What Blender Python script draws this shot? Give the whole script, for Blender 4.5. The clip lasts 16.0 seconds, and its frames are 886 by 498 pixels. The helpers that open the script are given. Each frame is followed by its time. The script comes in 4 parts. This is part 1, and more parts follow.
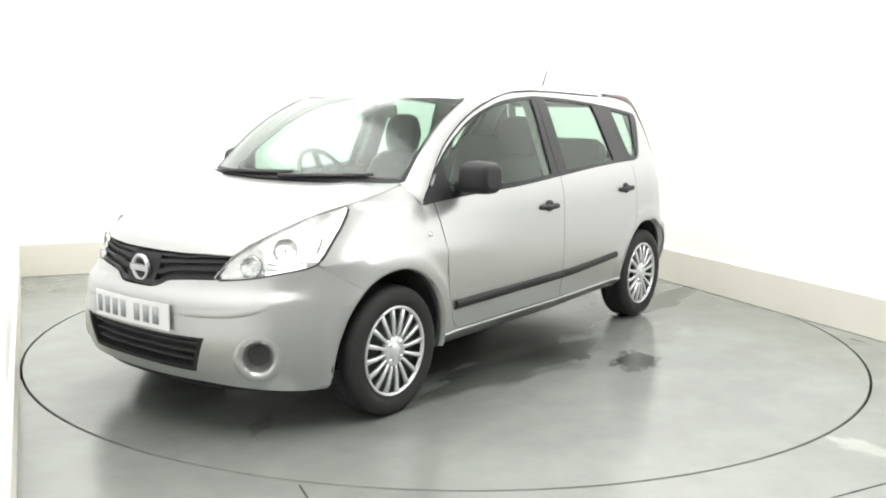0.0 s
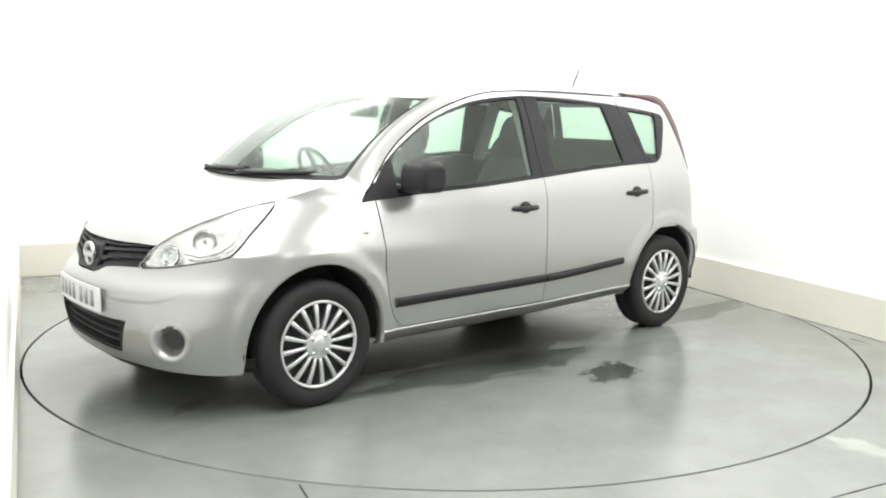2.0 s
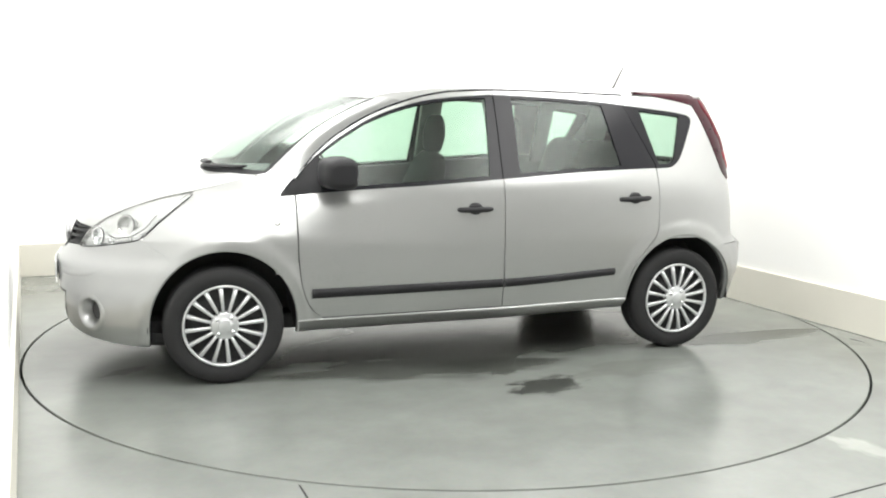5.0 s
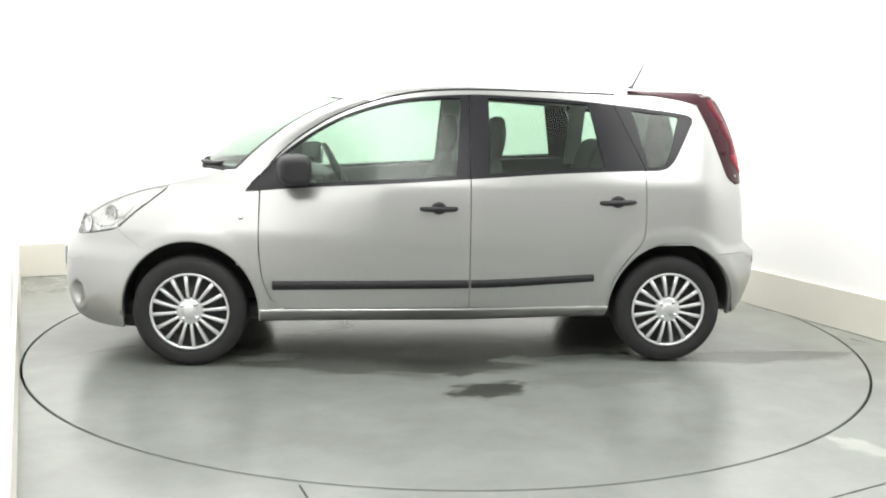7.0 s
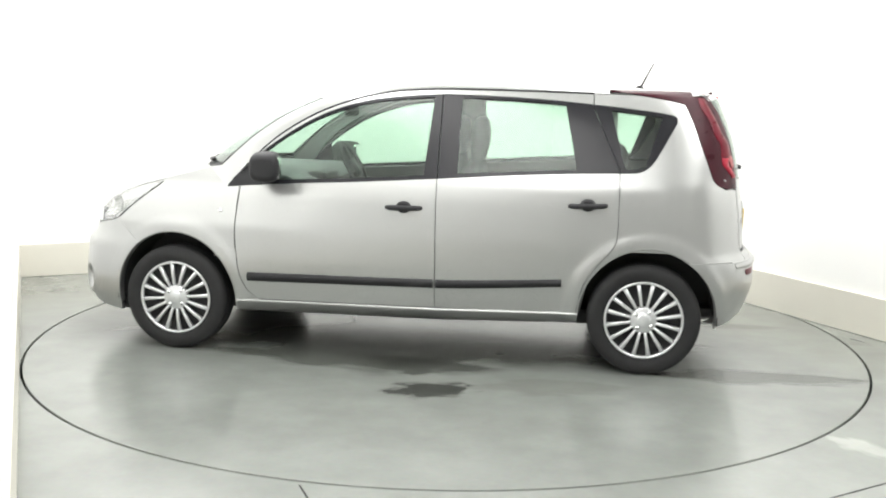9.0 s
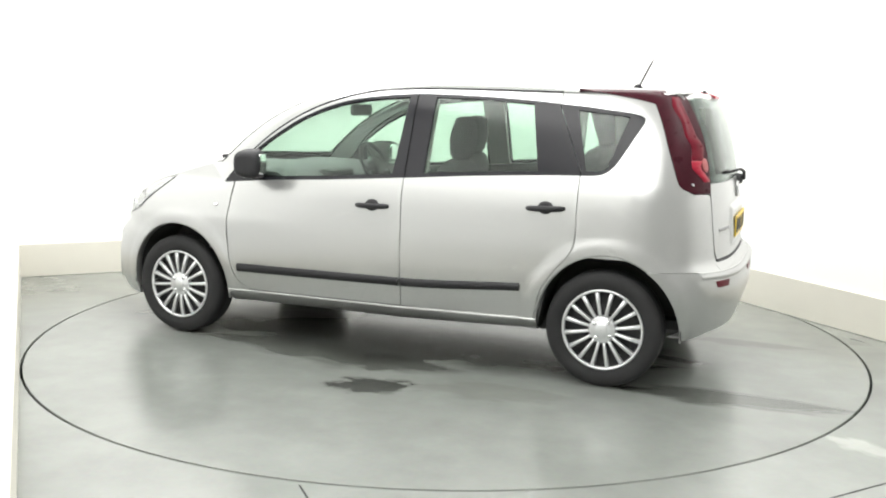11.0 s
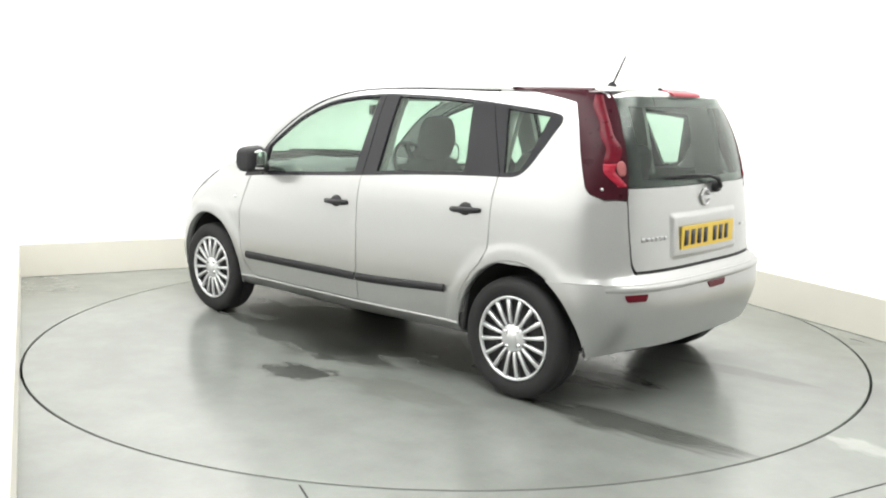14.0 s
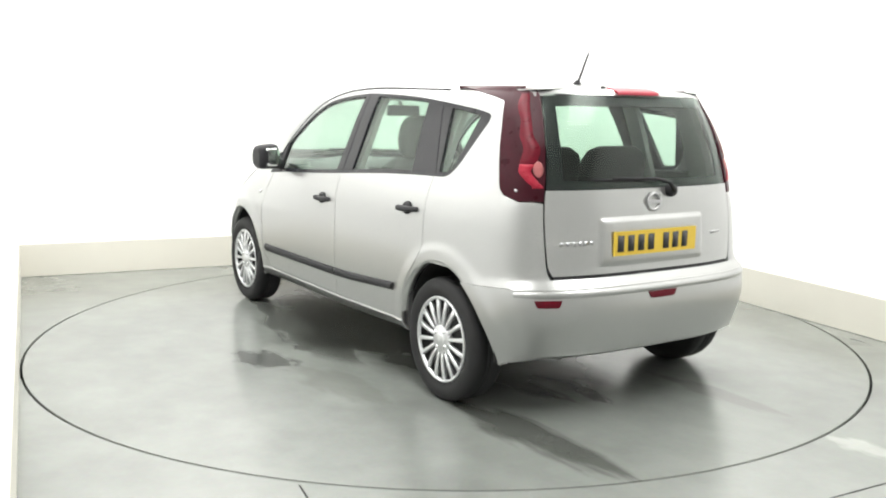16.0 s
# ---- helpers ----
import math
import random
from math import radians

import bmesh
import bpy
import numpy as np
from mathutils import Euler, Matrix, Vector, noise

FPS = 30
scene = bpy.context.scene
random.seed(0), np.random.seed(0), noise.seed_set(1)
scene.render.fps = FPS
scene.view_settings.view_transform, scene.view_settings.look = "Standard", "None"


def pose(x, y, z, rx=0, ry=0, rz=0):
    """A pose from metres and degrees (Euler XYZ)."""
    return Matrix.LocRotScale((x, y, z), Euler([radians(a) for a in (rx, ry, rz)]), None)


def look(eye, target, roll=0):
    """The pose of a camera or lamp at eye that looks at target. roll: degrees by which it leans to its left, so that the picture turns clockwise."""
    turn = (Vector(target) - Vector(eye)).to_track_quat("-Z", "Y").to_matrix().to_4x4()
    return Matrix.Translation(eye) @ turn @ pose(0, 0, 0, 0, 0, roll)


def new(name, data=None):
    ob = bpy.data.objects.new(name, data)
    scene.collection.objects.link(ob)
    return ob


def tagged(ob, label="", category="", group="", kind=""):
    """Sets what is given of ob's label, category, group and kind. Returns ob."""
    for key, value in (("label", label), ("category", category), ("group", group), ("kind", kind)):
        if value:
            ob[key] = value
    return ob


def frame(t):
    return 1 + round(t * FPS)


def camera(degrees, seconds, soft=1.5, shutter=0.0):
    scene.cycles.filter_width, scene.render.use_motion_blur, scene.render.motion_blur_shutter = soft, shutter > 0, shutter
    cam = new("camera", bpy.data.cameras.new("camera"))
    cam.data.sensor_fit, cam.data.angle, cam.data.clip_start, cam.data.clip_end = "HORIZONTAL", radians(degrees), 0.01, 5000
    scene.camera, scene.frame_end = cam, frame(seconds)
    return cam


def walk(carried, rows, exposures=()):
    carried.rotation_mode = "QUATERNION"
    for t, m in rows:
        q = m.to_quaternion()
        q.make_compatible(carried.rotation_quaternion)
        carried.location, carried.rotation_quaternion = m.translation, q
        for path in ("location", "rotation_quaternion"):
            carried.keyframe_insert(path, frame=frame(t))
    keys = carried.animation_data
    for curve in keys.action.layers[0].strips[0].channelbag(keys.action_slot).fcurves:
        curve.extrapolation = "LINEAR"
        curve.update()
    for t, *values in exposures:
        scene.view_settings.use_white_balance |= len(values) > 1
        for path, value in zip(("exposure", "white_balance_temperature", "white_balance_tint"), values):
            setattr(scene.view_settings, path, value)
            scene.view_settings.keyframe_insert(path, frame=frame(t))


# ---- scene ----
# one fixed camera in the corner of a white studio, a car on a turntable
EYE = Vector((0.0, -5.57, 1.3878))
cam = camera(52.30, 16.0, soft=2.0)
VIEW = look(EYE, EYE + Vector((-0.00473, 0.98783, -0.15546)), 0.954)
walk(cam, [(0.0, VIEW), (16.0, VIEW)])

# turn of the table in degrees at each time
TURN = [(0.0, 51.1), (0.3, 49.9), (0.6, 48.05), (1.0, 45.4), (1.5, 41.85), (2.0, 38.25), (2.5, 34.7), (3.0, 31.15),
        (3.5, 27.65), (4.0, 24.13), (4.6, 19.9), (5.2, 15.7), (5.8, 11.5), (6.5, 6.6), (7.0, 3.12), (7.5, -0.25),
        (8.0, -3.68), (8.5, -7.2), (9.0, -10.7), (9.6, -14.85), (10.2, -19.0), (10.8, -23.15), (11.5, -27.98),
        (12.0, -31.42), (12.5, -34.85), (13.0, -38.32), (13.5, -41.83), (14.0, -45.35), (14.5, -48.86),
        (15.0, -52.37), (15.5, -55.9), (16.0, -59.5)]
CAR_ON_TABLE = pose(-0.141, 0.026, 0.0, 0, 0, -177.53)

# ---- light ----
world = bpy.data.worlds.new("world")
scene.world = world
world.use_nodes = True
world.node_tree.nodes["Background"].inputs["Color"].default_value = (0.9, 0.95, 1.0, 1)
world.node_tree.nodes["Background"].inputs["Strength"].default_value = 0.3
scene.view_settings.exposure = 0.0

# the room is a rectangle, turned against the camera
CORNER = Vector((-3.396, 1.433, 0.0))
E1 = Vector((0.9063, 0.4226, 0.0))
E2 = Vector((0.4226, -0.9063, 0.0))
ROOM_W, ROOM_D, ROOM_H = 4.885, 8.6, 3.3


def room(a, b, z=0.0):
    return CORNER + E1 * a + E2 * b + Vector((0, 0, z))


def ceiling_lamp(a, b, wide, deep, watts):
    data = bpy.data.lights.new("ceiling_softbox", "AREA")
    data.shape, data.size, data.size_y, data.energy = "RECTANGLE", wide, deep, watts
    data.color = (1.0, 0.995, 0.97)
    ob = new("ceiling_softbox_light", data)
    ob.matrix_world = Matrix.Translation(room(a, b, ROOM_H - 0.09)) @ pose(0, 0, 0, 0, 0, 25)
    return ob


# long softboxes along the walls
ceiling_lamp(ROOM_W / 2, 0.60, 2.3, 0.7, 34)
ceiling_lamp(1.05, 3.5, 1.3, 6.2, 168)
ceiling_lamp(ROOM_W - 1.05, 3.5, 1.3, 6.2, 168)


# ---- materials ----
def material(name, colour, rough=0.5, metal=0.0, coat=0.0, spec=0.5, vary=0.0, scale=8.0, bump=0.0, bump_scale=60.0, grain=0.08):
    m = bpy.data.materials.new(name)
    m.use_nodes = True
    nt = m.node_tree
    b = nt.nodes["Principled BSDF"]
    b.inputs["Base Color"].default_value = (*colour, 1)
    b.inputs["Roughness"].default_value = rough
    b.inputs["Metallic"].default_value = metal
    b.inputs["Coat Weight"].default_value = coat
    b.inputs["Specular IOR Level"].default_value = spec
    b.inputs["Coat Roughness"].default_value = 0.06
    co = nt.nodes.new("ShaderNodeTexCoord")
    if vary:
        n = nt.nodes.new("ShaderNodeTexNoise")
        n.inputs["Scale"].default_value, n.inputs["Detail"].default_value = scale, 6
        nt.links.new(co.outputs["Object"], n.inputs["Vector"])
        mix = nt.nodes.new("ShaderNodeMix")
        mix.data_type = "RGBA"
        mix.inputs[6].default_value = (*[c * (1 - vary) for c in colour], 1)
        mix.inputs[7].default_value = (*[min(1, c * (1 + vary)) for c in colour], 1)
        nt.links.new(n.outputs["Fac"], mix.inputs[0])
        nt.links.new(mix.outputs[2], b.inputs["Base Color"])
        r = nt.nodes.new("ShaderNodeMapRange")
        r.inputs[3].default_value, r.inputs[4].default_value = max(0.02, rough - grain), min(1, rough + grain)
        nt.links.new(n.outputs["Fac"], r.inputs[0])
        nt.links.new(r.outputs[0], b.inputs["Roughness"])
    if bump:
        n = nt.nodes.new("ShaderNodeTexNoise")
        n.inputs["Scale"].default_value, n.inputs["Detail"].default_value = bump_scale, 3
        nt.links.new(co.outputs["Object"], n.inputs["Vector"])
        bp = nt.nodes.new("ShaderNodeBump")
        bp.inputs["Strength"].default_value, bp.inputs["Distance"].default_value = bump, 0.002
        nt.links.new(n.outputs["Fac"], bp.inputs["Height"])
        nt.links.new(bp.outputs["Normal"], b.inputs["Normal"])
    return m


def glass_material(name, tint, most=0.70, power=4.2, least=0.032):
    m = bpy.data.materials.new(name)
    m.use_nodes = True
    nt = m.node_tree
    nt.nodes.remove(nt.nodes["Principled BSDF"])
    out = nt.nodes["Material Output"]
    clear = nt.nodes.new("ShaderNodeBsdfTransparent")
    clear.inputs["Color"].default_value = (*tint, 1)
    shine = nt.nodes.new("ShaderNodeBsdfGlossy")
    shine.inputs["Roughness"].default_value = 0.20
    face = nt.nodes.new("ShaderNodeLayerWeight")
    face.inputs["Blend"].default_value = 0.5
    steep = nt.nodes.new("ShaderNodeMath")
    steep.operation = "POWER"
    steep.inputs[1].default_value = power
    nt.links.new(face.outputs["Facing"], steep.inputs[0])
    fres = nt.nodes.new("ShaderNodeMapRange")
    fres.inputs[3].default_value, fres.inputs[4].default_value = least, most
    nt.links.new(steep.outputs[0], fres.inputs[0])
    mix = nt.nodes.new("ShaderNodeMixShader")
    nt.links.new(fres.outputs[0], mix.inputs[0])
    nt.links.new(clear.outputs[0], mix.inputs[1])
    nt.links.new(shine.outputs[0], mix.inputs[2])
    nt.links.new(mix.outputs[0], out.inputs["Surface"])
    return m


def floor_material(name, stains_and_shade):
    """Worn grey floor paint; the table's own sheet also has damp stains and painted shade under the car."""
    m = material(name, (0.212, 0.226, 0.209), 0.21, spec=0.95, grain=0.05, vary=0.08, scale=0.9, bump=0.05, bump_scale=25)
    nt = m.node_tree
    b = nt.nodes["Principled BSDF"]
    co = nt.nodes.new("ShaderNodeTexCoord")
    base = b.inputs["Base Color"].links[0].from_socket
    fine = nt.nodes.new("ShaderNodeTexNoise")
    fine.inputs["Scale"].default_value, fine.inputs["Detail"].default_value = 45, 8
    nt.links.new(co.outputs["Object"], fine.inputs["Vector"])
    mul = nt.nodes.new("ShaderNodeMix")
    mul.data_type, mul.blend_type = "RGBA", "MULTIPLY"
    mul.inputs[0].default_value = 0.12
    nt.links.new(base, mul.inputs[6])
    nt.links.new(fine.outputs["Color"], mul.inputs[7])
    last = mul.outputs[2]
    for size, stretch, lo, hi, amount in ((0.7, 1.0, 0.84, 1.12, 0.8), (2.6, 1.4, 0.90, 1.08, 0.6), (9.0, 1.0, 0.95, 1.04, 0.6)):
        mp = nt.nodes.new("ShaderNodeMapping")
        mp.inputs["Scale"].default_value = (1, stretch, 1)
        mp.inputs["Location"].default_value = (size, 3 * size, 0)
        nt.links.new(co.outputs["Object"], mp.inputs["Vector"])
        cloud = nt.nodes.new("ShaderNodeTexNoise")
        cloud.inputs["Scale"].default_value, cloud.inputs["Detail"].default_value = size, 5
        nt.links.new(mp.outputs[0], cloud.inputs["Vector"])
        rng = nt.nodes.new("ShaderNodeMapRange")
        for k, v in ((1, 0.35), (2, 0.65), (3, lo), (4, hi)):
            rng.inputs[k].default_value = v
        nt.links.new(cloud.outputs["Fac"], rng.inputs[0])
        worn = nt.nodes.new("ShaderNodeMix")
        worn.data_type, worn.blend_type = "RGBA", "MULTIPLY"
        worn.inputs[0].default_value = amount
        nt.links.new(last, worn.inputs[6])
        nt.links.new(rng.outputs[0], worn.inputs[7])
        last = worn.outputs[2]
    # multiply in each patch: real stains and the shade painted under the car
    for x, y, rx, ry, turn, dark, edge in stains_and_shade:
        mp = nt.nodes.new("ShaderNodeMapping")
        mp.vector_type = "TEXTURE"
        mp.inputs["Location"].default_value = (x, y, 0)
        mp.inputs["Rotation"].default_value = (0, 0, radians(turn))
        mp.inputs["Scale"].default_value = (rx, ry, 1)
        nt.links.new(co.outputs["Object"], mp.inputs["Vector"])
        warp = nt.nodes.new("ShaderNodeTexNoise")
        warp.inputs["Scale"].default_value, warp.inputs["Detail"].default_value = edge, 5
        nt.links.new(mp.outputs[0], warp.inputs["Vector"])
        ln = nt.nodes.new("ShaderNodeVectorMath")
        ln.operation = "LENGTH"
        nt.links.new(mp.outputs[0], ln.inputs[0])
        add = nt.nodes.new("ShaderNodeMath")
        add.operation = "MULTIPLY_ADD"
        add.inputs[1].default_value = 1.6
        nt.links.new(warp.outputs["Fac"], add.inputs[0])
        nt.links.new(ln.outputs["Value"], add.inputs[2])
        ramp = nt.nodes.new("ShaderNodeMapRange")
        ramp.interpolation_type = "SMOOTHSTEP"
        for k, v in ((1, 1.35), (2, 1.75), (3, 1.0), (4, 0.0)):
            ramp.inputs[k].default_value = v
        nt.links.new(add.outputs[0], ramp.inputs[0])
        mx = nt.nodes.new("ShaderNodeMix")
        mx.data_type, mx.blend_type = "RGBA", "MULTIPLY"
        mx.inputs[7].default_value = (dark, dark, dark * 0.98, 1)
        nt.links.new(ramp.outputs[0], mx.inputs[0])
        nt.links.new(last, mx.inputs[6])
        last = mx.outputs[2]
    nt.links.new(last, b.inputs["Base Color"])
    return m


SILVER = material("silver_paint", (0.465, 0.47, 0.466), 0.275, 0.80, coat=0.30, vary=0.006, scale=420, grain=0.004)
BLACK_PLASTIC = material("grained_black_plastic", (0.019, 0.019, 0.021), 0.55, spec=0.3, vary=0.15, scale=40, bump=0.1, bump_scale=400)
GLOSS_BLACK = material("black_pillar_film", (0.017, 0.017, 0.020), 0.20, spec=0.24)
RUBBER = material("tyre_rubber", (0.024, 0.024, 0.025), 0.72, spec=0.30, vary=0.25, scale=14, bump=0.2, bump_scale=90)
DARK = material("dark_underbody", (0.038, 0.038, 0.039), 0.8, vary=0.3, scale=12)
WHEEL_SILVER = material("wheel_cover_silver", (0.68, 0.69, 0.70), 0.32, 0.6, coat=0.3)
CHROME = material("chrome", (0.85, 0.86, 0.87), 0.1, 1.0)
FOG_SHADE = material("fog_cup_shade", (0.05, 0.05, 0.05), 0.5, vary=0.2, scale=30)
SEAT_CLOTH = material("dark_seat_cloth", (0.040, 0.040, 0.042), 0.95, vary=0.25, scale=9)
TRIM_GREY = material("interior_trim_grey", (0.13, 0.13, 0.132), 0.75, vary=0.1, scale=20)
HEADLINING = material("pale_headlining", (0.5, 0.5, 0.48), 0.95)
RED_LENS = material("red_lamp_plastic", (0.115, 0.004, 0.013), 0.30, spec=0.22, vary=0.5, scale=28)
RED_DARK = material("dark_red_lamp_plastic", (0.036, 0.004, 0.009), 0.30, spec=0.18, vary=0.35, scale=22)
RED_BRIGHT = material("bright_red_lamp_plastic", (0.30, 0.014, 0.032), 0.30, spec=0.25, vary=0.3, scale=40)
PINK_LENS = material("pale_red_lens", (0.34, 0.11, 0.11), 0.3, spec=0.3, vary=0.3, scale=50)
DULL_CHROME = material("worn_chrome_letters", (0.50, 0.50, 0.51), 0.28, 0.9)
PILLAR_TRIM = material("grey_pillar_trim", (0.34, 0.34, 0.33), 0.8, vary=0.1, scale=20)
LAMP_WHITE = material("lamp_reflector", (0.60, 0.60, 0.59), 0.20, 0.75, vary=0.28, scale=22)
PLATE_YELLOW = material("yellow_plate", (0.72, 0.50, 0.05), 0.4)
PLATE_WHITE = material("white_plate", (0.80, 0.80, 0.80), 0.4)
INK = material("plate_ink", (0.03, 0.03, 0.03), 0.5)
PALE_INK = material("plate_grey_ink", (0.33, 0.34, 0.35), 0.5)
GLASS = glass_material("green_tinted_glass", (0.785, 0.872, 0.815))
SCREEN_GLASS = glass_material("windscreen_glass", (0.80, 0.88, 0.83), 0.66, 4.0)
DARK_GLASS = glass_material("rear_tinted_glass", (0.80, 0.87, 0.825))
LENS = glass_material("clear_lens", (0.97, 0.975, 0.975))
MIRROR = material("mirror_glass", (0.9, 0.9, 0.9), 0.02, 1.0)
WALL_WHITE = material("white_wall_paint", (0.90, 0.90, 0.89), 0.6, vary=0.01, scale=1.5)
WALL_GREY = material("grey_wall_paint", (0.56, 0.56, 0.55), 0.7, vary=0.03, scale=1.5)
SKIRT_CREAM = material("off_white_skirting", (0.68, 0.66, 0.59), 0.5, vary=0.05, scale=3)
FLOOR = floor_material("grey_floor_paint", [(1.77, -1.93, 0.20, 0.09, -55, 1.45, 1.2), (2.45, -0.1, 0.25, 0.10, -60, 0.8, 2.0)])
# damp stains; the 1.6 m oval is painted shade, the long band both
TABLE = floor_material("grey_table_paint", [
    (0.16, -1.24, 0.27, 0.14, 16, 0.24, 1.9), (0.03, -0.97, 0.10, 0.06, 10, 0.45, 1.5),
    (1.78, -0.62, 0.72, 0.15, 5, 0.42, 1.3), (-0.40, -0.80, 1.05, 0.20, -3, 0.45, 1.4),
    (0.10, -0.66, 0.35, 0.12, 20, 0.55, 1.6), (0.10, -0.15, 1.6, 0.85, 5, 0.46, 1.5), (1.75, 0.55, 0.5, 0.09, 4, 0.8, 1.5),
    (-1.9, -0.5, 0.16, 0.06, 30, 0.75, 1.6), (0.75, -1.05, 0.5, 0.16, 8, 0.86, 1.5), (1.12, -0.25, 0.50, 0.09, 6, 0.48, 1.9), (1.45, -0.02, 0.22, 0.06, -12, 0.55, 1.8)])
PIT = material("pit_dark", (0.02, 0.02, 0.02), 0.9)


# ---- mesh helpers ----
def link_mesh(name, bm, mat, parent=None, label=""):
    me = bpy.data.meshes.new(name)
    bm.normal_update()
    bm.to_mesh(me)
    bm.free()
    me.materials.append(mat)
    ob = new(name, me)
    if parent is not None:
        ob.parent = parent
    return tagged(ob, label)


part = link_mesh


def box(bm, lo, hi, bevel=0.0):
    """A box between two corners, with rounded edges."""
    r = bmesh.ops.create_cube(bm, size=1)
    lo, hi = Vector(lo), Vector(hi)
    for v in r["verts"]:
        v.co = Vector([lo[i] + (v.co[i] + 0.5) * (hi[i] - lo[i]) for i in range(3)])
    if bevel:
        edges = {e for v in r["verts"] for e in v.link_edges}
        bmesh.ops.bevel(bm, geom=list(edges), offset=bevel, segments=2, affect="EDGES", profile=0.6)
    return bm


def sheet(bm, grid, thick, inside, both=False):
    """A curved panel from rows of points, thickened towards the point 'inside'."""
    nr, nc = len(grid), len(grid[0])
    out = [[bm.verts.new(p) for p in row] for row in grid]
    norms = []
    for i in range(nr):
        line = []
        for j in range(nc):
            du = Vector(grid[min(i + 1, nr - 1)][j]) - Vector(grid[max(i - 1, 0)][j])
            dv = Vector(grid[i][min(j + 1, nc - 1)]) - Vector(grid[i][max(j - 1, 0)])
            n = du.cross(dv)
            line.append(n.normalized() if n.length > 1e-12 else Vector((0, 0, 0)))
        norms.append(line)
    mid = norms[nr // 2][nc // 2]
    flip = mid.dot(Vector(grid[nr // 2][nc // 2]) - Vector(inside)) < 0
    s = -1 if flip else 1
    inn = [[bm.verts.new(Vector(grid[i][j]) - norms[i][j] * (s * thick)) for j in range(nc)] for i in range(nr)]

    def face(a, b, c, d, smooth):
        try:
            f = bm.faces.new((a, b, c, d) if not flip else (d, c, b, a))
            f.smooth = smooth
            if not smooth:
                for e in f.edges:
                    e.smooth = False
        except ValueError:
            pass
    for i in range(nr - 1):
        for j in range(nc - 1):
            face(out[i][j], out[i + 1][j], out[i + 1][j + 1], out[i][j + 1], True)
            face(inn[i][j], inn[i][j + 1], inn[i + 1][j + 1], inn[i + 1][j], True)
    for i in range(nr - 1):
        face(out[i][0], inn[i][0], inn[i + 1][0], out[i + 1][0], False)
        face(out[i][-1], out[i + 1][-1], inn[i + 1][-1], inn[i][-1], False)
    for j in range(nc - 1):
        face(out[0][j], out[0][j + 1], inn[0][j + 1], inn[0][j], False)
        face(out[-1][j], inn[-1][j], inn[-1][j + 1], out[-1][j + 1], False)
    return bm


def lathe(bm, profile, n=48, axis="Y", centre=(0, 0, 0), closed=False):
    """Turns (radius, offset) pairs about an axis."""
    rings = []
    for k in range(n):
        a = 2 * math.pi * k / n
        row = []
        for r, o in profile:
            p = (r * math.cos(a), o, r * math.sin(a)) if axis == "Y" else (r * math.cos(a), r * math.sin(a), o) if axis == "Z" else (o, r * math.cos(a), r * math.sin(a))
            row.append(bm.verts.new(Vector(p) + Vector(centre)))
        rings.append(row)
    m = len(profile)
    for k in range(n):
        a, b = rings[k], rings[(k + 1) % n]
        for j in range(m if closed else m - 1):
            f = bm.faces.new((a[j], a[(j + 1) % m], b[(j + 1) % m], b[j]))
            f.smooth = True
    bmesh.ops.recalc_face_normals(bm, faces=bm.faces[:])
    return bm


def tube(bm, pts, radius, n=8, taper=1.0):
    """A round bar along points."""
    pts = [Vector(p) for p in pts]
    rings = []
    for i, p in enumerate(pts):
        d = (pts[min(i + 1, len(pts) - 1)] - pts[max(i - 1, 0)]).normalized()
        side_v = d.cross(Vector((0, 0, 1)) if abs(d.z) < 0.9 else Vector((1, 0, 0))).normalized()
        up = side_v.cross(d)
        r = radius * (1 + (taper - 1) * i / max(1, len(pts) - 1))
        rings.append([bm.verts.new(p + side_v * (r * math.cos(2 * math.pi * k / n)) + up * (r * math.sin(2 * math.pi * k / n))) for k in range(n)])
    for a, b in zip(rings, rings[1:]):
        for k in range(n):
            f = bm.faces.new((a[k], a[(k + 1) % n], b[(k + 1) % n], b[k]))
            f.smooth = True
    bm.faces.new(rings[0][::-1])
    bm.faces.new(rings[-1])
    bmesh.ops.recalc_face_normals(bm, faces=bm.faces[:])
    return bm


def loft(bm, rings, cap=True):
    """Joins closed rings of points into a solid."""
    vs = [[bm.verts.new(p) for p in r] for r in rings]
    n = len(vs[0])
    for a, b in zip(vs, vs[1:]):
        for k in range(n):
            f = bm.faces.new((a[k], a[(k + 1) % n], b[(k + 1) % n], b[k]))
            f.smooth = True
    if cap:
        bm.faces.new(vs[0][::-1])
        bm.faces.new(vs[-1])
    bmesh.ops.recalc_face_normals(bm, faces=bm.faces[:])
    return bm


def table(tab, x):
    """Smooth interpolation through (x, y) pairs in rising order."""
    n = len(tab)
    if x <= tab[0][0]:
        return tab[0][1]
    if x >= tab[-1][0]:
        return tab[-1][1]
    i = 0
    while tab[i + 1][0] < x:
        i += 1

    def slope(k):
        return (tab[k + 1][1] - tab[k][1]) / (tab[k + 1][0] - tab[k][0])

    def m(k):
        if k == 0:
            return slope(0)
        if k == n - 1:
            return slope(n - 2)
        a, b = slope(k - 1), slope(k)
        return 0 if a * b <= 0 else 2 * a * b / (a + b)
    x0, x1 = tab[i][0], tab[i + 1][0]
    h = x1 - x0
    t = (x - x0) / h
    return ((2 * t ** 3 - 3 * t * t + 1) * tab[i][1] + (t ** 3 - 2 * t * t + t) * h * m(i)
            + (3 * t * t - 2 * t ** 3) * tab[i + 1][1] + (t ** 3 - t * t) * h * m(i + 1))


def steps(a, b, n):
    return [a + (b - a) * k / n for k in range(n + 1)]


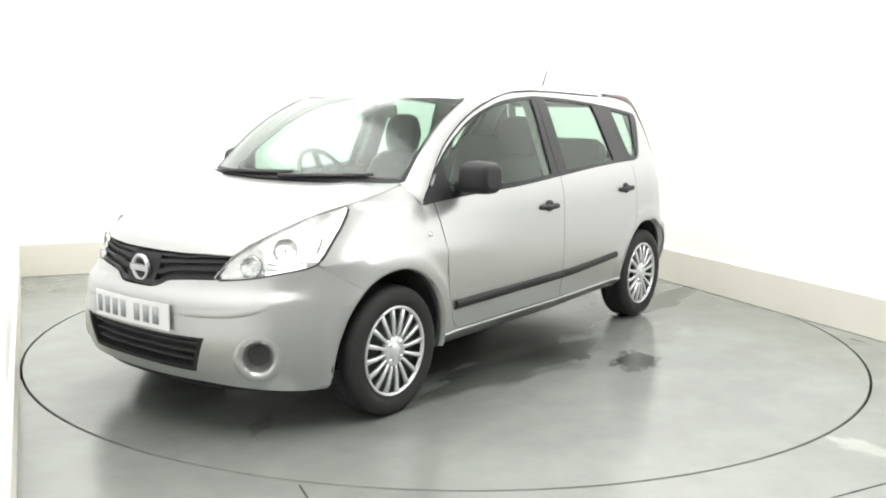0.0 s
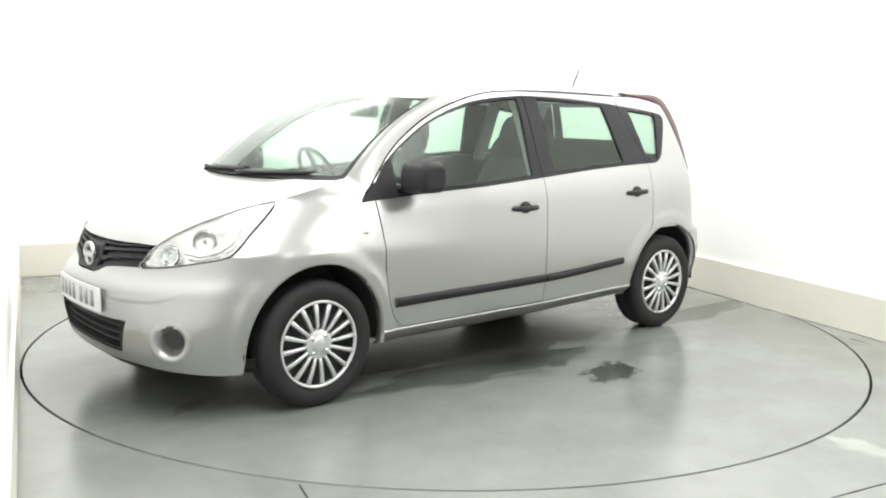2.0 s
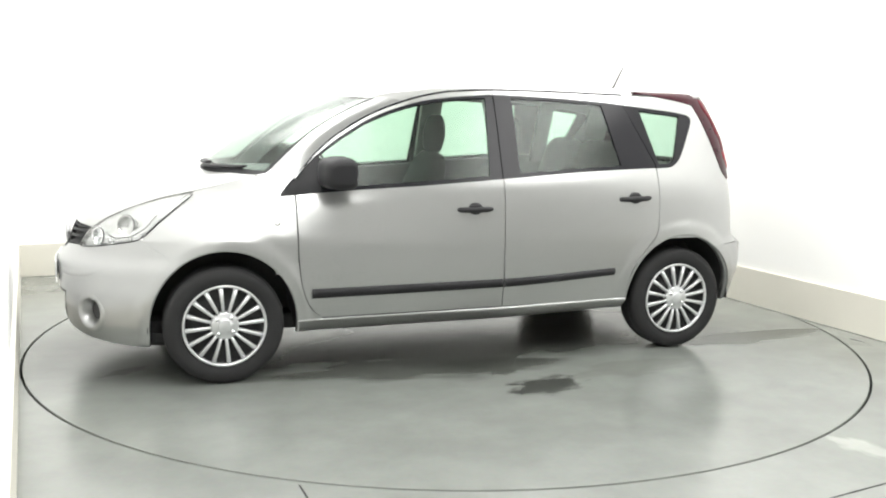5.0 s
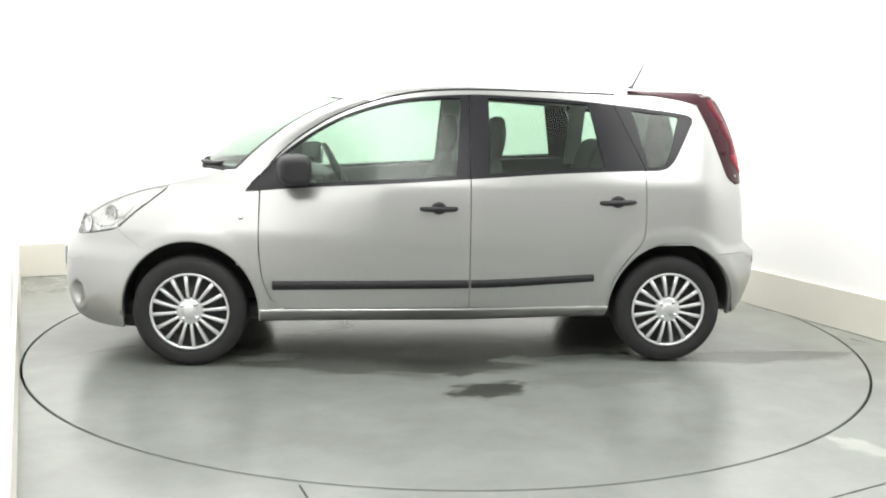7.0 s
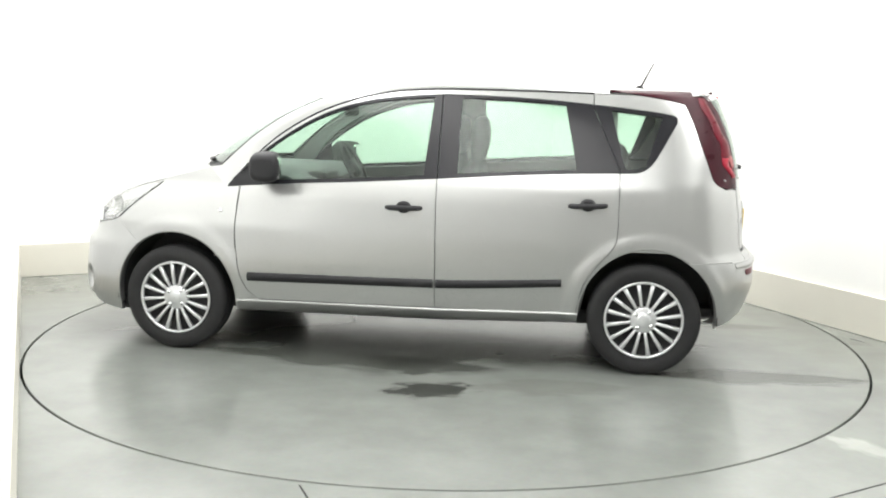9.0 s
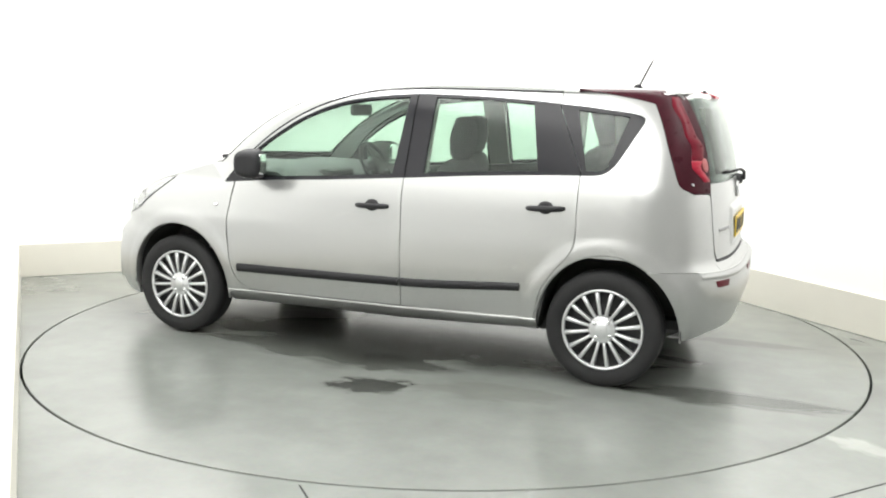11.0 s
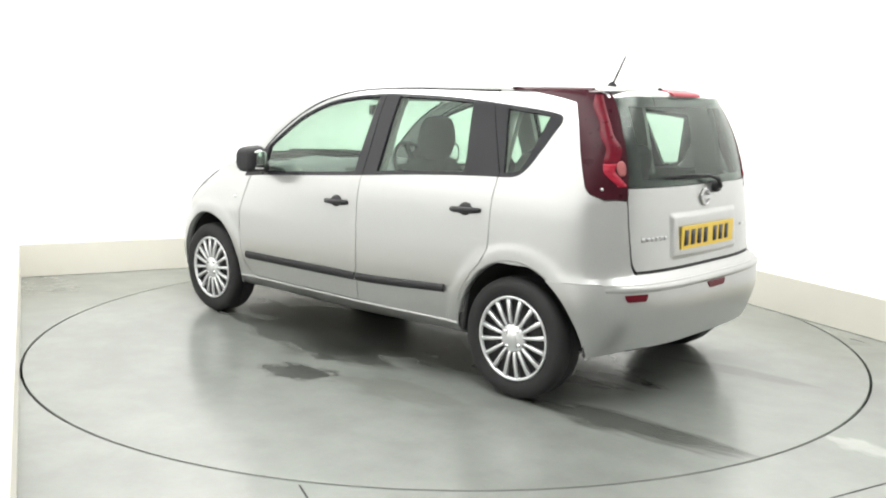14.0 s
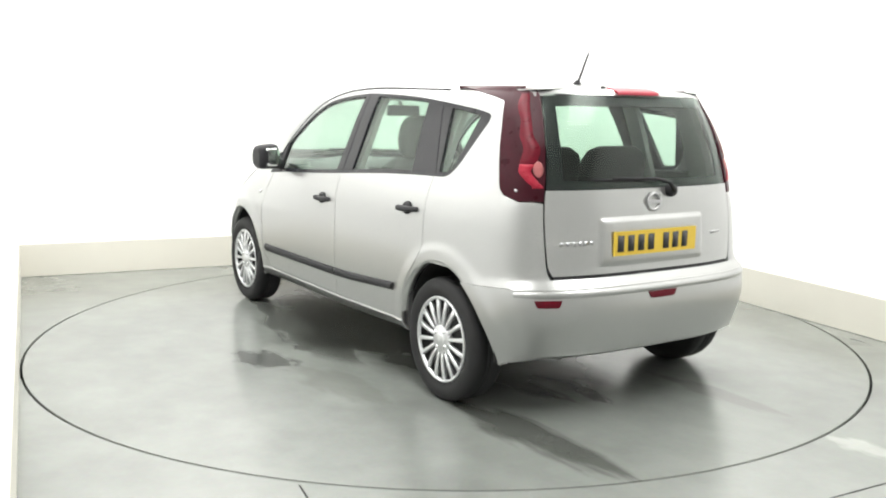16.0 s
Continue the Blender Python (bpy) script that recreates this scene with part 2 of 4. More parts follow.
# ---- the room ----
def build_room():
    bm = bmesh.new()
    # floor with a round hole for the table
    n, hole = 160, 2.450
    c0 = [room(-0.6, -0.6), room(ROOM_W + 0.6, -0.6), room(ROOM_W + 0.6, ROOM_D + 0.4), room(-0.6, ROOM_D + 0.4)]
    inner = [bm.verts.new((hole * math.cos(2 * math.pi * k / n), hole * math.sin(2 * math.pi * k / n), 0)) for k in range(n)]
    low = [bm.verts.new((v.co.x, v.co.y, -0.12)) for v in inner]

    def outer(a):
        d = Vector((math.cos(a), math.sin(a), 0))
        best = 1e9
        for k in range(4):
            p, q = c0[k], c0[(k + 1) % 4]
            e = q - p
            den = d.x * e.y - d.y * e.x
            if abs(den) > 1e-9:
                s = (p.x * e.y - p.y * e.x) / den
                w = (p.x * d.y - p.y * d.x) / den
                if s > 0 and -1e-6 <= w <= 1 + 1e-6:
                    best = min(best, s)
        return d * best
    rim = [bm.verts.new(outer(2 * math.pi * k / n)) for k in range(n)]
    for k in range(n):
        j = (k + 1) % n
        bm.faces.new((inner[k], rim[k], rim[j], inner[j]))
        bm.faces.new((low[k], inner[k], inner[j], low[j]))
    tagged(link_mesh("floor", bm, FLOOR), "worn grey painted concrete studio floor", "floor", kind="structure")
    bm = bmesh.new()
    bmesh.ops.create_circle(bm, cap_ends=True, segments=96, radius=2.6, matrix=Matrix.Translation((0, 0, -0.121)))
    tagged(link_mesh("table_pit", bm, PIT), "dark pit below the turntable edge", "pit", kind="structure")

    def slab(name, a0, b0, a1, b1, z0, z1, mat, label, cat, bev=0.0):
        bm = bmesh.new()
        box(bm, (min(a0, a1), min(b0, b1), z0), (max(a0, a1), max(b0, b1), z1), bev)
        for v in bm.verts:
            v.co = room(v.co.x, v.co.y, v.co.z)
        bmesh.ops.recalc_face_normals(bm, faces=bm.faces[:])
        tagged(link_mesh(name, bm, mat), label, cat, kind="structure")
    w, d, h, t = ROOM_W, ROOM_D, ROOM_H, 0.15
    white = "plain bright white painted studio wall"
    slab("wall_north", -t, -t, w + t, 0, 0, h, WALL_WHITE, white, "wall")
    slab("wall_east", w, 0, w + t, d, 0, h, WALL_WHITE, white, "wall")
    slab("wall_west", -t, 0, 0, d, 0, h, WALL_WHITE, white, "wall")
    # unseen wall added behind the camera, grey to darken reflections in the car
    slab("wall_south", -t, d, w + t, d + t, 0, h, WALL_GREY, "unseen light grey wall added behind the camera", "wall")
    slab("ceiling", -t, -t, w + t, d + t, h, h + t, WALL_WHITE, "white studio ceiling with large softbox lights", "ceiling")
    # a dark scrap of tape by the wall
    bm = bmesh.new()
    box(bm, (-.045, -.007, 0), (.045, .007, .003), .001)
    bmesh.ops.transform(bm, matrix=pose(2.552, -.113, 0, 0, 0, -56), verts=bm.verts[:])
    tagged(link_mesh("tape_scrap", bm, TRIM_GREY), "small grey scrap of tape lying on the floor", "tape scrap")
    # joints in the paint of the floor
    for k, (p, q) in enumerate((((-.531, -2.418), (-.40, -2.72)), ((1.416, -2.446), (2.3, -1.976)))):
        p, q = Vector((*p, 0)), Vector((*q, 0))
        across = (q - p).cross(Vector((0, 0, 1))).normalized() * .0035
        bm = bmesh.new()
        lo = [bm.verts.new(v) for v in (p - across, p + across, q + across, q - across)]
        hi = [bm.verts.new(v.co + Vector((0, 0, .0012))) for v in lo]
        bm.faces.new(hi)
        for i in range(4):
            bm.faces.new((lo[i], lo[(i + 1) % 4], hi[(i + 1) % 4], hi[i]))
        bmesh.ops.recalc_face_normals(bm, faces=bm.faces[:])
        tagged(link_mesh("floor_joint", bm, PIT), "dark filled joint in the painted floor", "floor joint", kind="structure")
    s, hh = 0.022, 0.262
    skirt = "off-white low skirting board along the studio wall"
    slab("baseboard_north", s, 0, w - s, s, 0.001, hh, SKIRT_CREAM, skirt, "skirting", 0.004)
    slab("baseboard_east", w - s, 0, w, d, 0.001, hh, SKIRT_CREAM, skirt, "skirting", 0.004)
    slab("baseboard_west", 0, 0, s, d, 0.001, hh, SKIRT_CREAM, skirt, "skirting", 0.004)


def build_turntable():
    top = bmesh.new()
    prof = [(0.0001, 0.0), (1.2, 0.0), (2.4355, 0.0), (2.438, -0.006), (2.438, -0.06), (0.0001, -0.06)]
    lathe(top, prof, 128, "Z")
    for f in top.faces:
        f.smooth = False
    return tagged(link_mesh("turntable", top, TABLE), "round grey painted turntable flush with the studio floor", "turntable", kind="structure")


build_room()
turntable = build_turntable()


# ---- the car: its outer surface ----
# x forward from the middle of the wheelbase, y to its left, z up
NOSE = [(.18, 2.03), (.30, 2.075), (.45, 2.10), (.56, 2.10), (.64, 2.05), (.72, 2.02), (.78, 1.985), (.86, 1.90), (.95, 1.77)]
TAIL = [(.2, -1.84), (.32, -1.88), (.5, -1.915), (.60, -1.905), (.66, -1.862), (.8, -1.85), (1.0, -1.83), (1.25, -1.775), (1.47, -1.69), (1.5, -1.67)]
WIDTH = [(.16, .775), (.22, .792), (.30, .808), (.40, .822), (.47, .830), (.56, .833), (.66, .833), (.75, .830), (.88, .822), (.95, .809), (1.0, .793), (1.05, .772), (1.2, .712), (1.35, .652), (1.45, .602), (1.5, .565)]
POWER_FRONT = [(.3, 2.9), (.65, 2.35), (.9, 2.5)]
LF, LR = .85, .55
ARCH_RX, ARCH_RZ = .358, .382


def clamp(v, a=0.0, b=1.0):
    return max(a, min(b, v))


def rear_power(z):
    """How boxy the rear corners are, more so beside the window."""
    return 3.25 + .65 * clamp((z - .98) / .25)


def flare(x, z):
    """The swell of the flank round the wheels."""
    d = math.hypot((x - (1.298 if x > 0 else -1.312)) / ARCH_RX, max(0, z - .292) / ARCH_RZ)
    if z < .2:
        return 0
    t = clamp((1.25 - d) / .13)
    return .011 * t * t * (3 - 2 * t)


def width_at(x, z):
    return table(WIDTH, z) - .085 * clamp((x - .3) / .72) * clamp((z - .72) / .22)


def side(x, z):
    """Half the car's width at a place along its length and a height."""
    w, n, t = width_at(x, z) + flare(x, z), table(NOSE, z), table(TAIL, z)
    p = table(POWER_FRONT, z)
    s = clamp((n - x) / LF, 0, 9)
    if s < 1:
        return w * (1 - (1 - s) ** p) ** (1 / p)
    s = clamp((x - t) / LR, 0, 9)
    if s < 1:
        p = rear_power(z)
        return w * (1 - (1 - s) ** p) ** (1 / p)
    return w


def flank(x, z, sgn=1, out=0.0):
    return Vector((x, sgn * (side(x, z) + out), z))


def front(y, z, out=0.0):
    w, n, p = width_at(1.75, z), table(NOSE, z), table(POWER_FRONT, z)
    q = clamp(abs(y) / w) ** p
    return Vector((n - LF * (1 - (1 - q) ** (1 / p)) + out, y, z))


def rear(y, z, out=0.0):
    w, t = width_at(-1.8, z), table(TAIL, z)
    p = rear_power(z)
    q = clamp(abs(y) / w) ** p
    return Vector((t + LR * (1 - (1 - q) ** (1 / p)) - out, y, z))


def front_turn(f, z, out=0.0):
    """A place round the front, f from 0 in the middle to 1 where the corner ends on the flank."""
    w, n, p = width_at(1.75, z), table(NOSE, z), table(POWER_FRONT, z)
    a = f * math.pi / 2
    s, c = math.sin(a) ** (2 / p), max(0.0, math.cos(a)) ** (2 / p)
    w += flare(n - LF * (1 - c), z)
    return Vector((n - LF * (1 - c) + out * math.cos(a), w * s + out * math.sin(a), z))


def rear_turn(f, z, out=0.0):
    w, t = width_at(-1.8, z), table(TAIL, z)
    a = f * math.pi / 2
    p = rear_power(z)
    s, c = math.sin(a) ** (2 / p), max(0.0, math.cos(a)) ** (2 / p)
    w += flare(t + LR * (1 - c), z)
    return Vector((t + LR * (1 - c) - out * math.cos(a), w * s + out * math.sin(a), z))


def turn_for(fn, axis, value, z):
    """The turn at which fn reaches a given x or y at the height z."""
    a, b = 0.0, 1.0
    lo = fn(0, z)[axis]
    up = fn(1, z)[axis] > lo
    for _ in range(30):
        m = (a + b) / 2
        if (fn(m, z)[axis] < value) == up:
            a = m
        else:
            b = m
    return (a + b) / 2


# outlines seen from the side, by x
WIN_TOP = [(-1.439, 1.345), (-1.411, 1.362), (-1.232, 1.388), (-1.038, 1.409), (-.816, 1.43), (-.564, 1.446), (-.314, 1.455), (-.198, 1.457), (-.095, 1.452), (.029, 1.443), (.214, 1.419), (.366, 1.38), (.517, 1.322), (.666, 1.238), (.812, 1.133), (.898, 1.05), (1.011, .94)]
WIN_LOW = [(-1.439, 1.33), (-1.40, 1.26), (-1.367, 1.20), (-1.306, 1.105), (-1.26, 1.072), (-1.22, 1.064), (-1.046, 1.059), (-.7, 1.044), (-.185, 1.01), (.217, .984), (.632, .96), (1.011, .931)]
DITCH = [(-1.70, 1.455), (-1.5, 1.462), (-1.2, 1.468), (-.85, 1.476), (-.725, 1.479), (-.411, 1.485), (-.238, 1.486), (.027, 1.475), (.213, 1.446), (.366, 1.403), (.517, 1.343), (.695, 1.24), (.812, 1.147), (.87, 1.085), (.96, .985), (1.03, .925)]
BELT_WING = [(1.0, 1.06), (1.11, 1.035), (1.25, 1.0), (1.45, .950), (1.574, .921), (1.724, .868), (1.834, .815), (1.896, .772), (1.935, .735)]
ARCH_F, ARCH_R = 1.298, -1.312
WHEEL_R, WHEEL_Y, WHEEL_Z = .297, .735, .297


def arch(x, c, rx=ARCH_RX, rz=ARCH_RZ, z0=.292):
    d = abs(x - c) / rx
    return z0 + rz * math.sqrt(1 - d * d) if d < 1 else -1


def win_top(x):
    return table(WIN_TOP, x)


def win_low(x):
    return table(WIN_LOW, x)


def ditch(x):
    return table(DITCH, x)


def flank_panel(bm, xs, lo, hi, nz, sgn, out=0.0, thick=.012, fn=None):
    """A panel of the flank between two outlines; with columns at xs."""
    fn = fn or flank
    grid = [[fn(x, l + (h - l) * k / nz, sgn, out) for k in range(nz + 1)] for x in xs for l, h in ((lo(x), hi(x)),)]
    return sheet(bm, grid, thick, (sum(xs) / len(xs), 0, .8))


def slant_panel(bm, bot, top, n, nz, lo, hi, sgn, out=0.0, thick=.02):
    """A piece of the flank between two leaning edges, given by where they stand below and above."""
    grid = []
    for u in steps(0, 1, n):
        xb, xt = bot[0] + (bot[1] - bot[0]) * u, top[0] + (top[1] - top[0]) * u
        zl, zh = lo(xb), hi(xt)
        grid.append([flank(xb + (xt - xb) * k, zl + (zh - zl) * k, sgn, out) for k in steps(0, 1, nz)])
    return sheet(bm, grid, thick, (bot[0] / 2 + bot[1] / 2, 0, .8))


def cols(a, b, step=.03):
    return steps(a, b, max(2, int(abs(b - a) / step)))


GAP = .0022


def door_front_edge(z):
    return table([(.3, .80), (.365, .872), (.44, .905), (.518, .923), (.70, .934), (.92, .93)], z)


def door_rear_edge(z):
    return table([(.327, -.945), (.455, -.972), (.581, -1.048), (.66, -1.115), (.72, -1.143), (.83, -1.148), (1.06, -1.147)], z)


def rows_panel(bm, zs, xa, xb, nx, sgn, out=0.0, thick=.012):
    """A panel of the flank between two upright outlines; with rows at zs."""
    grid = [[flank(a + (b - a) * k / nx, z, sgn, out) for k in range(nx + 1)] for z in zs for a, b in ((xa(z), xb(z)),)]
    return sheet(bm, grid, thick, (grid[0][0].x / 2 + grid[0][-1].x / 2, 0, .8))


def door_skin(bm, low, xa, xb, s):
    grid = []
    for v in steps(0, 1, 30):
        row = []
        for u in steps(0, 1, 30):
            x = xa(.9) + (xb(.9) - xa(.9)) * u
            z = low + (win_low(x) - .002 - low) * v
            x = xa(z) + (xb(z) - xa(z)) * u
            row.append(flank(x, z, s))
        grid.append(row)
    return sheet(bm, grid, .012, (grid[0][15].x, 0, .7))


def turn_panel(bm, fn, zs, fa, fb, nf, sgn=1, out=0.0, thick=.012):
    grid = []
    for z in zs:
        row = []
        for f in steps(fa(z), fb(z), nf):
            p = fn(abs(f), z, out)
            row.append(Vector((p.x, p.y * (1 if f >= 0 else -1) * sgn, p.z)))
        grid.append(row)
    return sheet(bm, grid, thick, (0, 0, .6))


def both(fn):
    for s in (1, -1):
        fn(s)


# ---- the car ----
def build_car():
    car = new("car")
    tagged(car, "silver five-door compact people carrier standing on the turntable", "car")

    # doors, with panes, mouldings and handles
    def doors(s):
        lower = .312
        bm = bmesh.new()
        door_skin(bm, lower, lambda z: door_front_edge(z) - GAP, lambda z: -.187 + GAP, s)
        # painted upper frame
        flank_panel(bm, cols(-.187 + GAP, .93, .02), lambda x: win_top(x) + .002, lambda x: ditch(x) - .005, 2, s, thick=.02)
        fd = part("front_door", bm, SILVER, car)
        bm = bmesh.new()
        door_skin(bm, lower, lambda z: -.187 - GAP, lambda z: door_rear_edge(z) + GAP, s)
        flank_panel(bm, cols(-1.0 + GAP, -.187 - GAP, .02), lambda x: win_top(x) + .002, lambda x: ditch(x) - .005, 2, s, thick=.02)
        rd = part("rear_door", bm, SILVER, car)
        # black frames round the panes
        def ring(door, x0, x1, xt, edges, name):
            bm = bmesh.new()
            b = .014
            flank_panel(bm, cols(x0, x1, .02), lambda x: win_low(x), lambda x: win_low(x) + b + .006, 1, s, -.004, .02)
            flank_panel(bm, cols(xt, x1, .02), lambda x: win_top(x) - b, lambda x: win_top(x), 1, s, -.004, .02)
            for bot, top in edges:
                slant_panel(bm, bot, top, 8, 10, lambda x: win_low(x) + b + .004, lambda x: win_top(x) - b + .002, s, -.003)
            part(name, bm, GLOSS_BLACK, door, "black window frame and pillar")
        ring(fd, -.187 + GAP, 1.0, -.187 + GAP, (((-.184, -.112), (-.184, -.142)), ((.80, .985), (.80, .985))), "window_frame")
        ring(rd, -1.147 + GAP, -.187 - GAP, -1.0 + GAP, (((-1.144, -.925), (-.997, -.852)), ((-.293, -.190), (-.296, -.190))), "window_frame")
        bm = bmesh.new()
        flank_panel(bm, cols(-.15, .80), lambda x: win_low(x) + .02, lambda x: win_top(x) - .014, 10, s, -.010, .004)
        part("window_pane", bm, GLASS, fd, "green-tinted side window").visible_shadow = False
        bm = bmesh.new()
        slant_panel(bm, (-.94, -.28), (-.86, -.28), 22, 10, lambda x: win_low(x) + .018, lambda x: win_top(x) - .012, s, -.010, .004)
        part("window_pane", bm, GLASS, rd, "green-tinted side window").visible_shadow = False
        # side mouldings
        def strip(door, x0, x1, zz):
            bm = bmesh.new()
            grid = []
            for x in cols(x0, x1, .03):
                l, h = zz(x)
                m = .5 * (l + h)
                grid.append([flank(x, l, s, .001), flank(x, l + .006, s, .012), flank(x, m, s, .017), flank(x, h - .006, s, .012), flank(x, h, s, .001)])
            sheet(bm, grid, .004, (x0, 0, .45))
            part("side_moulding", bm, BLACK_PLASTIC, door, "grained black rubbing strip")
        zz = lambda x: (table([(-.87, .459), (-.19, .422), (.866, .414)], x), table([(-.87, .501), (-.19, .469), (.866, .464)], x))
        strip(fd, -.18, .866, zz)
        strip(rd, -.866, -.194, zz)

        def handle(door, x, z, tilt):
            bm = bmesh.new()
            # cupped plate and a grip bar across it
            rings = []
            for r, o in ((1.0, .001), (.93, .010), (.6, .014)):
                rings.append([flank(x + .042 * r * math.cos(a), z + .004 + .033 * r * math.sin(a), s, o) for a in steps(0, 2 * math.pi, 20)[:-1]])
            loft(bm, rings)
            grid = []
            for k, t in enumerate(steps(-1, 1, 12)):
                hh = .015 * (1 - .35 * abs(t) ** 6)
                lift = .030 * (1 - abs(t) ** 4) + .006
                cx, cz = x + .102 * t, z + tilt * t
                rr = [flank(cx, cz - hh, s, lift - .014), flank(cx, cz - hh * .6, s, lift), flank(cx, cz + hh * .6, s, lift), flank(cx, cz + hh, s, lift - .014)]
                grid.append(rr)
            loft(bm, grid)
            part("door_handle", bm, BLACK_PLASTIC, door, "black plastic door handle")
        handle(fd, -.014, .852, .000)
        handle(rd, -.988, .892, -.003)

        # mirror
        bm = bmesh.new()
        rings = []
        for t in (0, .10, .20, .30, .42, .56, .70, .82, .90, .955, .985, 1.0):
            y = .752 + .196 * t
            grow = clamp((t - .12) / .22)
            grow = grow * grow * (3 - 2 * grow)
            end = math.sqrt(max(0.0, 1 - clamp((t - .82) / .185) ** 2.4))
            rx = (.034 + .042 * grow) * (.55 + .45 * end) * (1 - .12 * t)
            rz = (.034 + .050 * grow) * (.45 + .55 * end) * (1 - .10 * t)
            cx, cz = .752 - .040 * t, 1.000 + .060 * grow - .010 * t
            rings.append([Vector((cx + rx * math.copysign(abs(math.cos(a)) ** .55, math.cos(a)) + (.026 * grow * math.cos(a) if math.cos(a) > 0 else 0), s * y,
                                  cz + rz * math.copysign(abs(math.sin(a)) ** .58, math.sin(a)))) for a in steps(0, 2 * math.pi, 28)[:-1]])
        loft(bm, rings)
        part("door_mirror", bm, BLACK_PLASTIC, fd, "black plastic door mirror housing")
        bm = bmesh.new()
        tilt = .12 if s > 0 else .22
        rings = []
        for rr, back in ((1.0, .014), (1.0, 0), (.8, 0), (.55, 0), (.3, 0), (.06, 0)):
            ring_pts = []
            for a in steps(0, 2 * math.pi, 24)[:-1]:
                dy = .056 * rr * math.copysign(abs(math.cos(a)) ** .6, math.cos(a))
                dz = .058 * rr * math.copysign(abs(math.sin(a)) ** .6, math.sin(a))
                ring_pts.append(Vector((.657 - tilt * dy + 1.1 * (dy * dy + dz * dz) + back, s * (.860 + dy), 1.052 + dz)))
            rings.append(ring_pts)
        loft(bm, rings)
        part("mirror_glass", bm, MIRROR, fd, "door mirror glass")
        # sail behind the mirror
        bm = bmesh.new()
        flank_panel(bm, cols(.80, 1.008, .02), lambda x: win_low(x) + .001, lambda x: max(win_low(x) + .004, win_top(x) - .002), 6, s, .002, .02)
        part("mirror_sail", bm, BLACK_PLASTIC, fd, "black triangular mirror base")
    both(doors)

    def lamp_lo(x):
        return table([(1.425, .940), (1.50, .882), (1.589, .812), (1.66, .748), (1.684, .730), (1.71, .720), (1.806, .698), (1.899, .676), (1.968, .664)], x)

    def wing_end(x):
        """Where the wing meets the bumper in front of the wheel."""
        return .60 + (x - 1.50) * (.725 - .60) / (1.685 - 1.50)

    # front wings
    def wing(s):
        bm = bmesh.new()
        top = lambda x: table(BELT_WING, x) if x < 1.435 else lamp_lo(x) - .002
        def hi(x):
            if x < 1.012:
                return win_low(x) - .003
            return .929 + (1.033 - .929) * (x - 1.012) / .108 if x < 1.12 else top(x) - .004
        # behind the wheel, over it and in front of it
        zs = steps(.304, .60, 14)
        rows_panel(bm, zs, lambda z: door_front_edge(z) + GAP, lambda z: ARCH_F - ARCH_RX * math.sqrt(max(0, 1 - ((z - .292) / ARCH_RZ) ** 2)) if z > .292 else ARCH_F - ARCH_RX, 22, s)
        # inner skin behind the joints
        rows_panel(bm, steps(.585, .74, 8), lambda z: ARCH_F + ARCH_RX * math.sqrt(max(.05, 1 - ((z - .292) / ARCH_RZ) ** 2)) + .006, lambda z: 1.72, 14, s, -.005, .004)
        rows_panel(bm, steps(.55, .70, 6), lambda z: .94, lambda z: 1.05, 8, s, -.005, .004)
        xs = cols(.937, 1.012, .015)[:-1] + cols(1.012, 1.12, .012)[:-1] + cols(1.12, 1.682, .02)
        flank_panel(bm, xs, lambda x: max(.60, arch(x, ARCH_F)) if x < 1.5 else max(arch(x, ARCH_F), wing_end(x) + .003), lambda x: max(hi(x), max(.61, arch(x, ARCH_F) + .01)), 14, s)
        # rolled lip of the arch
        grid = []
        for a in steps(-.12, math.pi + .12, 40):
            x, z = ARCH_F - ARCH_RX * math.cos(a), .292 + ARCH_RZ * math.sin(a)
            grid.append([flank(x - .010 * math.cos(a), z + .010 * math.sin(a), s, .0008), flank(x, z, s, .0012), flank(x, z, s, -.05)])
        sheet(bm, grid, .003, (ARCH_F, 0, 2))
        wg = part("front_wing", bm, SILVER, car)
        bm = bmesh.new()
        rings = [[flank(1.03 + .016 * r * math.cos(a), .80 + .011 * r * math.sin(a), s, o) for a in steps(0, 2 * math.pi, 14)[:-1]] for r, o in ((1, .001), (.8, .007), (.3, .009))]
        loft(bm, rings)
        part("indicator_lens", bm, LAMP_WHITE, wg, "small clear side indicator")
    both(wing)

    # sills
    def sill(s):
        bm = bmesh.new()
        prof = [(.225, -.070), (.236, -.040), (.258, -.018), (.284, -.004), (.297, .006), (.303, .007), (.307, -.003)]
        grid = [[flank(x, z + .025 * clamp((-x - .2) / .8) * (1 if z < .28 else .6), s, o) for z, o in prof] for x in cols(-.952, .938, .04)]
        sheet(bm, grid, .01, (0, 0, .4))
        part("sill", bm, SILVER, car, "silver sill below the doors")
    both(sill)

    # rear quarters
    def lamp_front(z):
        return table([(.988, -1.70), (1.0, -1.665), (1.03, -1.628), (1.1, -1.60), (1.2, -1.563), (1.32, -1.52), (1.43, -1.47), (1.48, -1.45)], z)

    def quarter(s):
        bm = bmesh.new()
        xs = cols(-1.147 - GAP, -1.436, .02) + [-1.446]
        flank_panel(bm, xs, lambda x: arch(x, ARCH_R), lambda x: win_low(x) - .002, 32, s, fn=lambda x, z, q, o: flank(x, z, q, o - (.0012 if x < -1.437 else 0)))
        # between door edge and wheel arch, below
        def corner(z):
            if z > .636:
                return -1.1492
            return max(-1.1492, min(door_rear_edge(z) - .006, ARCH_R + ARCH_RX * math.sqrt(max(0, 1 - ((z - .292) / ARCH_RZ) ** 2))))
